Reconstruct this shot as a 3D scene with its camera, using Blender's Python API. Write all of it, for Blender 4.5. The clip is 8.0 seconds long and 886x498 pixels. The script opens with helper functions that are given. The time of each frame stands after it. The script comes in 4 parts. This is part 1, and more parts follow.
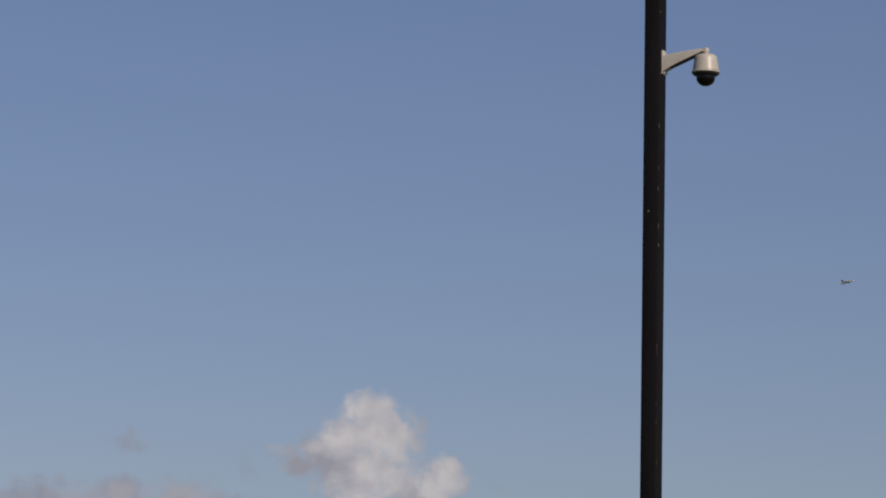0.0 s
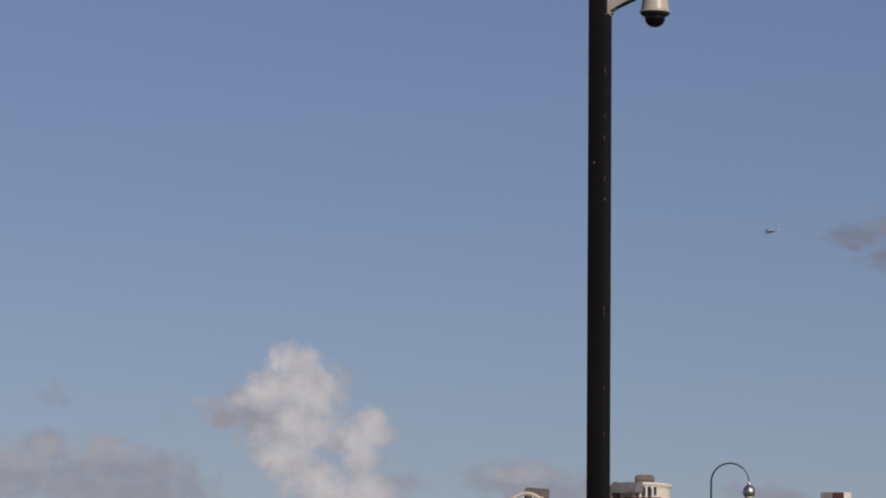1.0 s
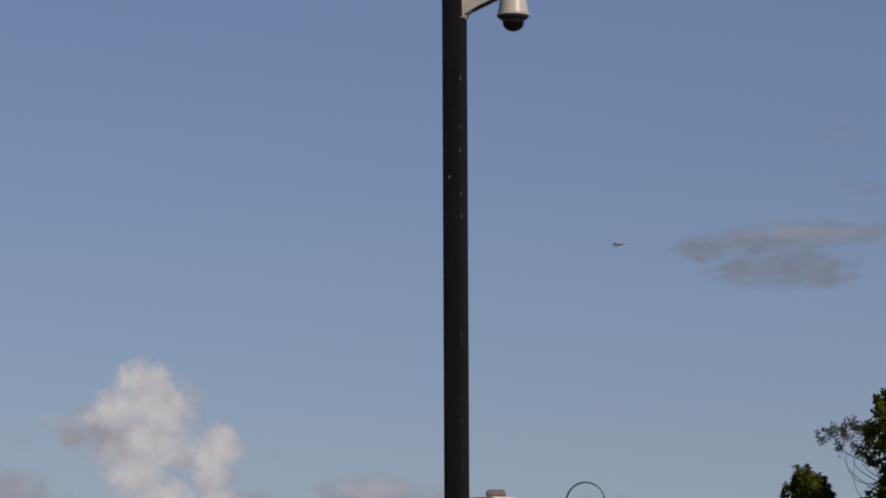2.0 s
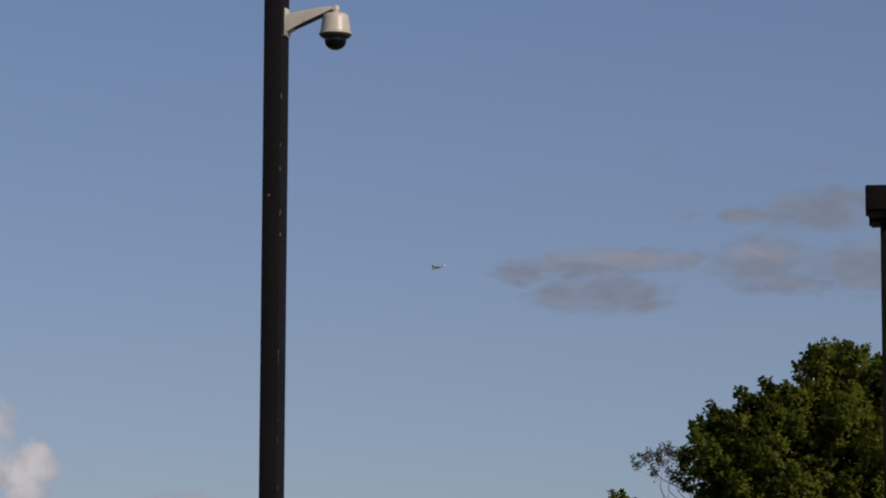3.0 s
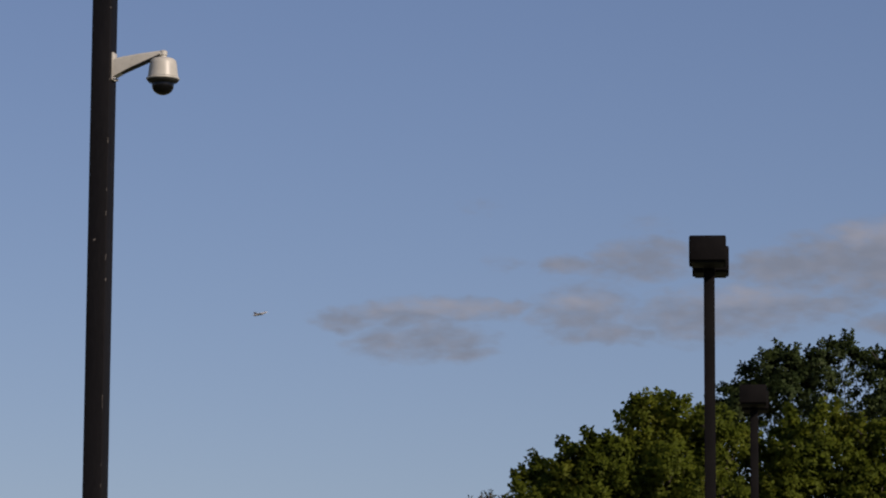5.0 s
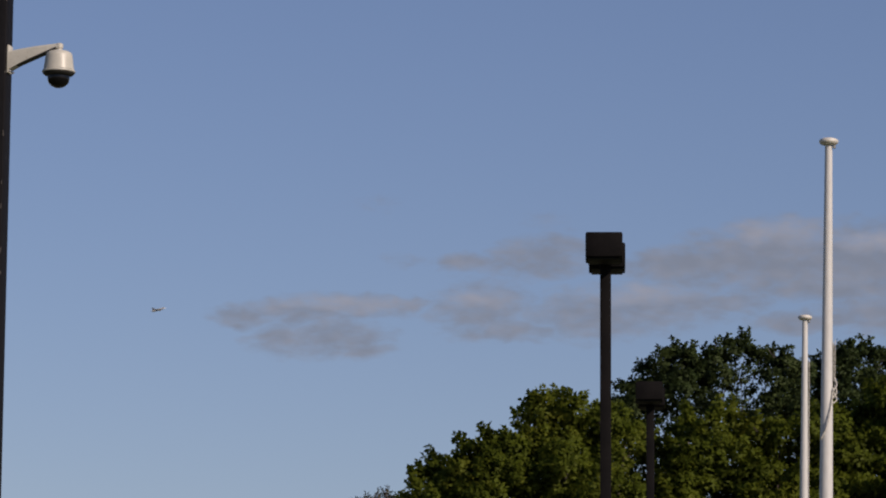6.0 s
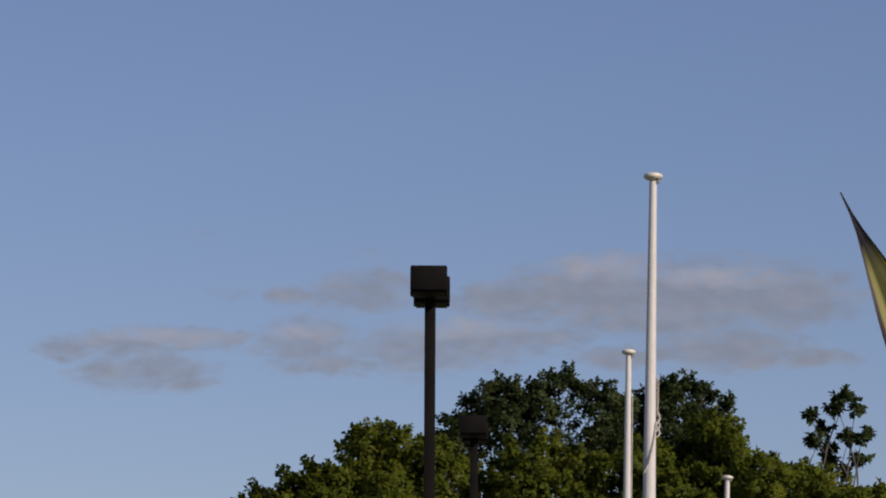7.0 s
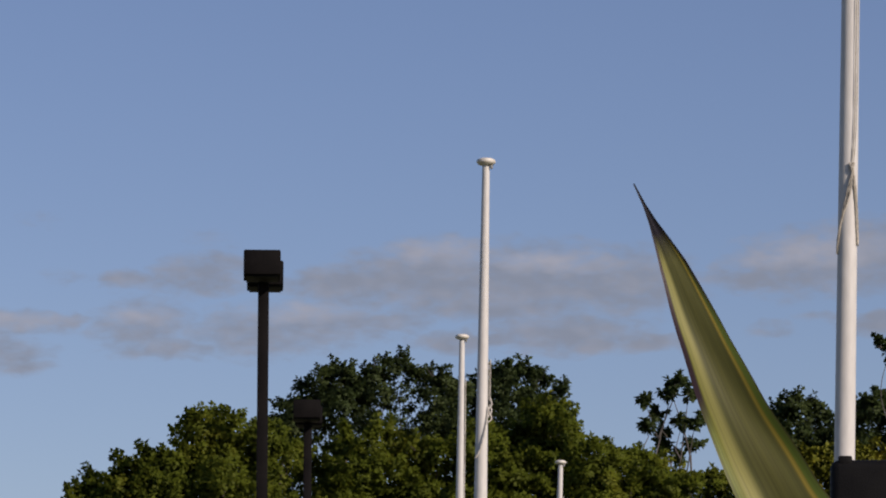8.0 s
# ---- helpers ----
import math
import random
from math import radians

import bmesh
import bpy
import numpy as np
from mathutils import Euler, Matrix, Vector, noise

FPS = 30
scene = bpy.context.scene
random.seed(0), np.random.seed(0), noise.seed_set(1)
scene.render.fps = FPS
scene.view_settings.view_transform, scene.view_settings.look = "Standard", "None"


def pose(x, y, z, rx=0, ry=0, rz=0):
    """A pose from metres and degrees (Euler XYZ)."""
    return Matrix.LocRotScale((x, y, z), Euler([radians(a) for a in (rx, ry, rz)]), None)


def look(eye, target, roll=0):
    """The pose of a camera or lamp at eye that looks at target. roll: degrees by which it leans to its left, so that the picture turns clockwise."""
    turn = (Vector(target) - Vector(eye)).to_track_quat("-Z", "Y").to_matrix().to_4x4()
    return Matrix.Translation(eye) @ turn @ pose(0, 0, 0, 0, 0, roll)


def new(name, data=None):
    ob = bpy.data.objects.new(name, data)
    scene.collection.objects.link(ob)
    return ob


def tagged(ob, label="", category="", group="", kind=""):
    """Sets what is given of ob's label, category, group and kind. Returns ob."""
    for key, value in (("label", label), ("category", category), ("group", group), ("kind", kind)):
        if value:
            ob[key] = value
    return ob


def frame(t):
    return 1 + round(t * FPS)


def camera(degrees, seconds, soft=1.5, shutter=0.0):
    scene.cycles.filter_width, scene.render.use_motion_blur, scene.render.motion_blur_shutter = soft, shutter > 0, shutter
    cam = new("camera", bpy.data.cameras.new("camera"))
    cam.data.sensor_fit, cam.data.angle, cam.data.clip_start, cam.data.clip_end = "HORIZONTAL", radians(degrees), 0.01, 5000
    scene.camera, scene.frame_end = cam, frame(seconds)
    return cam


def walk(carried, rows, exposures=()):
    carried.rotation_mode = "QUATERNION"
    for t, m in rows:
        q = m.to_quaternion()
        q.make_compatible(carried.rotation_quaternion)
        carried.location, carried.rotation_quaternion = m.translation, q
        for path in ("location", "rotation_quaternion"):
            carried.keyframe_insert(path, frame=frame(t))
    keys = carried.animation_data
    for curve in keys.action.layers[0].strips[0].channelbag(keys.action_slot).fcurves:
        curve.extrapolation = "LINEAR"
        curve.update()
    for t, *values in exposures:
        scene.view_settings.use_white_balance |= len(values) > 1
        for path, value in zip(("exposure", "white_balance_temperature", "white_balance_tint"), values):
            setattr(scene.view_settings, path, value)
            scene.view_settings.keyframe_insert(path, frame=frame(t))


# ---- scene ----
cam = camera(12.69, 8.0, soft=2.0)


def aim(x, y, z, yaw, pitch, roll):
    """A camera pose: yaw clockwise from +Y, pitch above the horizon, roll, in degrees."""
    return pose(x, y, z, 90 + pitch, 0, -yaw) @ pose(0, 0, 0, 0, 0, roll)


walk(cam, [
    (0, aim(-0.064, -3.994, 0.937, 0.087, 8.666, 1.247)),
    (0.2, aim(-0.073, -3.585, 1.001, 0.240, 8.652, 1.170)),
    (0.5, aim(-0.094, -3.145, 1.069, 0.652, 8.624, 0.936)),
    (0.8, aim(-0.100, -2.791, 1.143, 0.859, 8.225, 0.710)),
    (1, aim(-0.099, -1.927, 1.276, 1.201, 7.987, 0.779)),
    (1.2, aim(-0.077, -0.609, 1.458, 1.656, 8.275, 0.448)),
    (2.3, aim(-0.035, -0.044, 1.576, 3.965, 8.218, 0.305)),
    (2.5, aim(-0.034, 0.005, 1.577, 4.406, 8.452, 0.604)),
    (2.7, aim(-0.032, 0.005, 1.578, 5.171, 8.532, 0.757)),
    (3, aim(-0.029, 0.006, 1.579, 6.031, 8.537, 0.485)),
    (3.3, aim(-0.027, 0.007, 1.578, 6.559, 8.352, 0.283)),
    (3.5, aim(-0.025, 0.007, 1.577, 6.802, 8.333, 0.424)),
    (3.7, aim(-0.024, 0.007, 1.577, 6.925, 8.650, 0.503)),
    (4, aim(-0.023, 0.007, 1.576, 7.063, 8.675, 0.301)),
    (4.2, aim(-0.031, 0.008, 1.577, 7.438, 8.834, 0.394)),
    (4.5, aim(-0.045, 0.008, 1.577, 7.912, 8.870, 0.429)),
    (4.7, aim(-0.052, 0.009, 1.577, 8.172, 9.195, 0.378)),
    (5.8, aim(-0.034, 0.002, 1.565, 9.859, 9.248, 0.993)),
    (6, aim(-0.031, 0.001, 1.563, 10.082, 9.215, 0.641)),
    (6.2, aim(-0.031, 0.001, 1.560, 10.413, 9.360, 0.860)),
    (6.5, aim(-0.033, 0.001, 1.555, 11.102, 9.538, 0.725)),
    (6.8, aim(-0.034, 0.000, 1.555, 11.921, 9.690, 0.678)),
    (7, aim(-0.034, 0.000, 1.555, 12.633, 9.727, 0.547)),
    (7.2, aim(-0.029, -0.001, 1.554, 13.241, 9.704, 0.541)),
    (7.5, aim(-0.021, -0.003, 1.553, 14.445, 9.580, 0.597)),
    (7.6, aim(-0.017, -0.004, 1.554, 14.620, 9.550, 0.315)),
    (8, aim(-0.000, -0.009, 1.560, 15.011, 9.518, 0.356)),
], exposures=[(0, -0.16, 6800, 30), (1.2, -0.14, 6800, 30), (2.5, -0.12, 6800, 30), (3.5, 0.02, 6800, 30), (4.5, 0.09, 6800, 30), (6.5, 0.20, 6800, 30), (8.0, 0.34, 6800, 30)])

# ---------------------------------------------------------------- light
SUN_AZ, SUN_EL = 146.0, 29.0
world = bpy.data.worlds.new("sky")
scene.world = world
world.use_nodes = True
wn = world.node_tree
sky = wn.nodes.new("ShaderNodeTexSky")
sky.sky_type = "NISHITA"
sky.sun_disc = False
sky.sun_elevation, sky.sun_rotation = radians(SUN_EL), radians(SUN_AZ)
sky.altitude, sky.air_density, sky.dust_density, sky.ozone_density = 10, 1.05, 0.38, 4.7
wn.links.new(sky.outputs[0], wn.nodes["Background"].inputs[0])
wn.nodes["Background"].inputs[1].default_value = 0.064

sun = new("sun", bpy.data.lights.new("sun", "SUN"))
sun.data.energy, sun.data.angle, sun.data.color = 3.3, radians(0.5), (1.0, 0.955, 0.75)
sun.matrix_world = look((60 * math.sin(radians(SUN_AZ)), 60 * math.cos(radians(SUN_AZ)), 60 * math.tan(radians(SUN_EL))), (0, 0, 0))

# ---------------------------------------------------------------- tools
EYE = 1.6


def at(az, el, dist, dx=0.0, dy=0.0):
    """The place seen from the eye point (or one shifted by dx, dy) at an azimuth and an elevation, that many metres away on the plan."""
    a = radians(az)
    return Vector((dx + dist * math.sin(a), dy + dist * math.cos(a), EYE + dist * math.tan(radians(el))))


def mesh_of(name, bm, material, smooth=False):
    me = bpy.data.meshes.new(name)
    bm.normal_update()
    bm.to_mesh(me)
    bm.free()
    for m in (material if isinstance(material, (list, tuple)) else [material]):
        me.materials.append(m)
    if smooth:
        me.polygons.foreach_set("use_smooth", [True] * len(me.polygons))
        me.set_sharp_from_angle(angle=radians(40))
    return me


def part(name, bm, material, parent, label="", smooth=True, m=None):
    ob = new(name, mesh_of(name, bm, material, smooth))
    ob.parent = parent
    if m is not None:
        ob.matrix_basis = m
    return tagged(ob, label) if label else ob


def thing(name, m, label, category, group="", kind=""):
    ob = new(name)
    ob.empty_display_size = 0.2
    ob.matrix_basis = m
    return tagged(ob, label, category, group, kind)


def box(bm, size, m=Matrix(), bevel=0.0, segments=2):
    made = bmesh.ops.create_cube(bm, size=1.0, matrix=m @ Matrix.Diagonal((*size, 1)))
    if bevel:
        edges = list({e for v in made["verts"] for e in v.link_edges})
        bmesh.ops.bevel(bm, geom=edges, offset=bevel, segments=segments, profile=0.5, affect="EDGES")
    return bm


def lathe(bm, profile, n=32, m=Matrix()):
    """A turned form round z from (radius, height) pairs."""
    rings = []
    for r, z in profile:
        if r < 1e-6:
            rings.append([bm.verts.new(m @ Vector((0, 0, z)))])
        else:
            rings.append([bm.verts.new(m @ Vector((r * math.cos(k * math.tau / n), r * math.sin(k * math.tau / n), z))) for k in range(n)])
    for a, b in zip(rings, rings[1:]):
        for k in range(n):
            q = (k + 1) % n
            if len(a) == 1 and len(b) == 1:
                continue
            if len(a) == 1:
                bm.faces.new((a[0], b[q], b[k]))
            elif len(b) == 1:
                bm.faces.new((a[k], a[q], b[0]))
            else:
                bm.faces.new((a[k], a[q], b[q], b[k]))
    for ring, flip in ((rings[0], True), (rings[-1], False)):
        if len(ring) > 2:
            bm.faces.new(ring[::-1] if flip else ring)
    return bm


def tube(bm, points, radii, n=8):
    """A bent tube through points, with a radius at each."""
    pts = [Vector(p) for p in points]
    if not isinstance(radii, (list, tuple)):
        radii = [radii] * len(pts)
    rings, side = [], None
    for i, p in enumerate(pts):
        d = (pts[min(i + 1, len(pts) - 1)] - pts[max(i - 1, 0)]).normalized()
        if side is None:
            side = d.orthogonal().normalized()
        side = (side - d * side.dot(d)).normalized()
        other = d.cross(side)
        rings.append([bm.verts.new(p + radii[i] * (side * math.cos(k * math.tau / n) + other * math.sin(k * math.tau / n))) for k in range(n)])
    for a, b in zip(rings, rings[1:]):
        for k in range(n):
            q = (k + 1) % n
            bm.faces.new((a[k], a[q], b[q], b[k]))
    bm.faces.new(rings[0][::-1])
    bm.faces.new(rings[-1])
    return bm


def curve_points(keys, n):
    """Points along a smooth curve through keys."""
    keys = [Vector(k) for k in keys]
    out = []
    for i in range(len(keys) - 1):
        p0, p1, p2, p3 = keys[max(i - 1, 0)], keys[i], keys[i + 1], keys[min(i + 2, len(keys) - 1)]
        for k in range(n):
            t = k / n
            out.append(0.5 * (2 * p1 + (p2 - p0) * t + (2 * p0 - 5 * p1 + 4 * p2 - p3) * t * t + (3 * p1 - p0 - 3 * p2 + p3) * t ** 3))
    return out + [keys[-1]]


# ---------------------------------------------------------------- materials
def surface(name, low, high, rough=0.6, metal=0.0, scale=8.0, fine=90.0, bump=0.1, chips=None, chip_level=0.72, chip_scale=30.0, spec=0.5, streak=1.0):
    """Paint, metal or stone: two colours mixed by coarse and fine noise, optional chips of another colour, and fine relief."""
    m = bpy.data.materials.new(name)
    m.use_nodes = True
    nt = m.node_tree
    n, link = nt.nodes, nt.links.new
    bsdf = n["Principled BSDF"]
    co = n.new("ShaderNodeTexCoord")
    mp = n.new("ShaderNodeMapping")
    mp.inputs["Scale"].default_value = (1, 1, streak)
    link(co.outputs["Object"], mp.inputs[0])
    a, b = n.new("ShaderNodeTexNoise"), n.new("ShaderNodeTexNoise")
    a.inputs["Scale"].default_value, a.inputs["Detail"].default_value = scale, 5
    b.inputs["Scale"].default_value, b.inputs["Detail"].default_value = fine, 3
    link(mp.outputs[0], a.inputs[0])
    link(mp.outputs[0], b.inputs[0])
    mix = n.new("ShaderNodeMath")
    mix.operation = "MULTIPLY_ADD"
    mix.inputs[1].default_value = 0.35
    link(b.outputs[0], mix.inputs[0])
    sub = n.new("ShaderNodeMath")
    sub.operation = "MULTIPLY"
    sub.inputs[1].default_value = 0.65
    link(a.outputs[0], sub.inputs[0])
    link(sub.outputs[0], mix.inputs[2])
    ramp = n.new("ShaderNodeValToRGB")
    ramp.color_ramp.elements[0].position, ramp.color_ramp.elements[1].position = 0.36, 0.64
    ramp.color_ramp.elements[0].color, ramp.color_ramp.elements[1].color = (*low, 1), (*high, 1)
    link(mix.outputs[0], ramp.inputs[0])
    colour = ramp.outputs[0]
    if chips:
        c = n.new("ShaderNodeTexNoise")
        c.inputs["Scale"].default_value, c.inputs["Detail"].default_value = chip_scale, 2
        link(co.outputs["Object"], c.inputs[0])
        lv = n.new("ShaderNodeMapRange")
        lv.inputs["From Min"].default_value, lv.inputs["From Max"].default_value = chip_level, chip_level + 0.03
        link(c.outputs[0], lv.inputs[0])
        mx = n.new("ShaderNodeMix")
        mx.data_type = "RGBA"
        mx.inputs["B"].default_value = (*chips, 1)
        link(lv.outputs[0], mx.inputs["Factor"])
        link(colour, mx.inputs["A"])
        colour = mx.outputs["Result"]
    link(colour, bsdf.inputs["Base Color"])
    rr = n.new("ShaderNodeMapRange")
    rr.inputs["To Min"].default_value, rr.inputs["To Max"].default_value = max(rough - 0.1, 0.02), min(rough + 0.1, 1)
    link(a.outputs[0], rr.inputs[0])
    link(rr.outputs[0], bsdf.inputs["Roughness"])
    bsdf.inputs["Metallic"].default_value = metal
    bsdf.inputs["Specular IOR Level"].default_value = spec
    if bump:
        bp = n.new("ShaderNodeBump")
        bp.inputs["Strength"].default_value, bp.inputs["Distance"].default_value = bump, 0.01
        link(b.outputs[0], bp.inputs["Height"])
        link(bp.outputs[0], bsdf.inputs["Normal"])
    return m


def foliage(name, dark, mid, light, rough=0.6, glow=0.25):
    """Leaves: each leaf takes its own tone; some light passes through."""
    m = bpy.data.materials.new(name)
    m.use_nodes = True
    nt = m.node_tree
    n, link = nt.nodes, nt.links.new
    bsdf = n["Principled BSDF"]
    geo = n.new("ShaderNodeNewGeometry")
    co = n.new("ShaderNodeTexCoord")
    patch = n.new("ShaderNodeTexNoise")
    patch.inputs["Scale"].default_value, patch.inputs["Detail"].default_value = 0.9, 4
    link(co.outputs["Object"], patch.inputs[0])
    add = n.new("ShaderNodeMath")
    add.operation = "MULTIPLY_ADD"
    add.inputs[1].default_value = 0.22
    link(geo.outputs["Random Per Island"], add.inputs[0])
    sc = n.new("ShaderNodeMath")
    sc.operation = "MULTIPLY"
    sc.inputs[1].default_value = 0.78
    link(patch.outputs[0], sc.inputs[0])
    link(sc.outputs[0], add.inputs[2])
    ramp = n.new("ShaderNodeValToRGB")
    e = ramp.color_ramp.elements
    e[0].position, e[1].position = 0.2, 0.8
    e[0].color, e[1].color = (*dark, 1), (*light, 1)
    k = e.new(0.5)
    k.color = (*mid, 1)
    link(add.outputs[0], ramp.inputs[0])
    link(ramp.outputs[0], bsdf.inputs["Base Color"])
    bsdf.inputs["Roughness"].default_value = rough
    bsdf.inputs["Specular IOR Level"].default_value = 0.15
    tr = n.new("ShaderNodeBsdfTranslucent")
    link(ramp.outputs[0], tr.inputs[0])
    mx = n.new("ShaderNodeMixShader")
    mx.inputs[0].default_value = glow
    link(bsdf.outputs[0], mx.inputs[1])
    link(tr.outputs[0], mx.inputs[2])
    link(mx.outputs[0], n["Material Output"].inputs[0])
    return m


BLACK_PAINT = surface("black_pole_paint", (0.005, 0.0046, 0.0052), (0.010, 0.0092, 0.010), 0.6, 0, 3, 60, 0.15, chips=(0.22, 0.20, 0.18), chip_level=0.77, chip_scale=14, spec=0.12, streak=0.3)
CHIP = surface("bare_chipped_metal", (0.03, 0.027, 0.025), (0.13, 0.115, 0.10), 0.7, 0.1, 60, 200, 0.3)
BROWN_PAINT = surface("dark_bronze_paint", (0.0046, 0.0043, 0.0047), (0.009, 0.008, 0.0083), 0.7, 0, 4, 60, 0.1, spec=0.05)
CREAM = surface("cream_housing_paint", (0.40, 0.39, 0.34), (0.50, 0.485, 0.43), 0.42, 0, 9, 120, 0.05, chips=(0.34, 0.30, 0.25), chip_level=0.70, chip_scale=40)
# near-black tone that paints the shade under the camera's arm and rim
SHADE_DARK = surface("dark_shade_tone", (0.012, 0.012, 0.012), (0.022, 0.021, 0.02), 0.6, 0, 20, 150, 0.05)
STEEL = surface("bolt_steel", (0.35, 0.34, 0.32), (0.5, 0.49, 0.47), 0.35, 0.9, 40, 200, 0.1)
WHITE_PAINT = surface("white_pole_paint", (0.44, 0.44, 0.43), (0.56, 0.56, 0.545), 0.55, 0, 2.5, 40, 0.05, streak=0.25)
CAP_PAINT = surface("weathered_cap_paint", (0.50, 0.48, 0.43), (0.66, 0.64, 0.58), 0.5, 0, 12, 90, 0.1)
ROPE = surface("halyard_rope", (0.26, 0.24, 0.20), (0.48, 0.45, 0.39), 0.9, 0, 60, 300, 0.5)
ROPE_PALE = surface("pale_halyard", (0.48, 0.46, 0.42), (0.64, 0.62, 0.57), 0.9, 0, 60, 300, 0.4)
BLACK_PLASTIC = surface("black_plastic", (0.003, 0.003, 0.0035), (0.007, 0.007, 0.0075), 0.6, 0, 8, 200, 0.15, spec=0.12)
BARK = surface("bark", (0.05, 0.042, 0.032), (0.13, 0.11, 0.09), 0.9, 0, 6, 40, 0.6, streak=0.3)
PALE_BARK = surface("pale_bark", (0.05, 0.047, 0.042), (0.12, 0.11, 0.10), 0.9, 0, 6, 40, 0.6, streak=0.3)
GROUND = surface("dry_grass_ground", (0.07, 0.085, 0.03), (0.15, 0.14, 0.07), 0.95, 0, 0.05, 3, 0.4)
WALL_CREAM = surface("cream_render", (0.50, 0.46, 0.40), (0.62, 0.58, 0.52), 0.8, 0, 0.5, 6, 0.05)
WALL_WHITE = surface("white_render", (0.66, 0.64, 0.60), (0.80, 0.78, 0.74), 0.8, 0, 0.5, 6, 0.05)
ROOF_GREY = surface("grey_sheet_roof", (0.13, 0.13, 0.13), (0.22, 0.22, 0.22), 0.55, 0.2, 0.6, 8, 0.05)
ROOF_BROWN = surface("brown_sheet_roof", (0.10, 0.085, 0.08), (0.16, 0.14, 0.13), 0.7, 0, 0.6, 8, 0.05)
DARK_RED = surface("dark_red_paint", (0.045, 0.010, 0.012), (0.075, 0.018, 0.020), 0.7, 0, 0.8, 8, 0.05)
DARK_WINDOW = surface("dark_window_glass", (0.02, 0.022, 0.025), (0.04, 0.045, 0.05), 0.12, 0, 0.7, 5, 0.0)
LAMP_METAL = surface("dark_lamp_metal", (0.035, 0.04, 0.04), (0.07, 0.075, 0.075), 0.35, 0.4, 12, 90, 0.05)
LAMP_GLASS = surface("frosted_lamp_glass", (0.45, 0.45, 0.42), (0.6, 0.6, 0.56), 0.25, 0, 20, 90, 0.0)
# light grey with the distance haze mixed into the paint colour
JET_HAZE_GREY = surface("hazed_aircraft_grey", (0.42, 0.43, 0.45), (0.5, 0.51, 0.53), 0.5, 0, 0.6, 4, 0.0)
JET_DARK = surface("aircraft_dark", (0.10, 0.10, 0.11), (0.15, 0.15, 0.16), 0.4, 0, 0.6, 4, 0.0)
LEAF_OLIVE = foliage("olive_leaves", (0.080, 0.108, 0.016), (0.122, 0.158, 0.020), (0.215, 0.225, 0.030), glow=0.6)
LEAF_DARK = foliage("dark_leaves", (0.030, 0.050, 0.018), (0.052, 0.078, 0.026), (0.085, 0.112, 0.036), glow=0.45)
LEAF_LIME = foliage("lime_leaves", (0.06, 0.075, 0.008), (0.13, 0.14, 0.014), (0.24, 0.22, 0.03))
LEAF_GREY = foliage("grey_green_leaves", (0.04, 0.05, 0.025), (0.08, 0.09, 0.05), (0.13, 0.14, 0.08))

smoke = bpy.data.materials.new("smoked_dome")
smoke.use_nodes = True
sb = smoke.node_tree.nodes["Principled BSDF"]
sb.inputs["Base Color"].default_value = (0.003, 0.003, 0.004, 1)
sb.inputs["Roughness"].default_value = 0.08
sb.inputs["Specular IOR Level"].default_value = 0.3


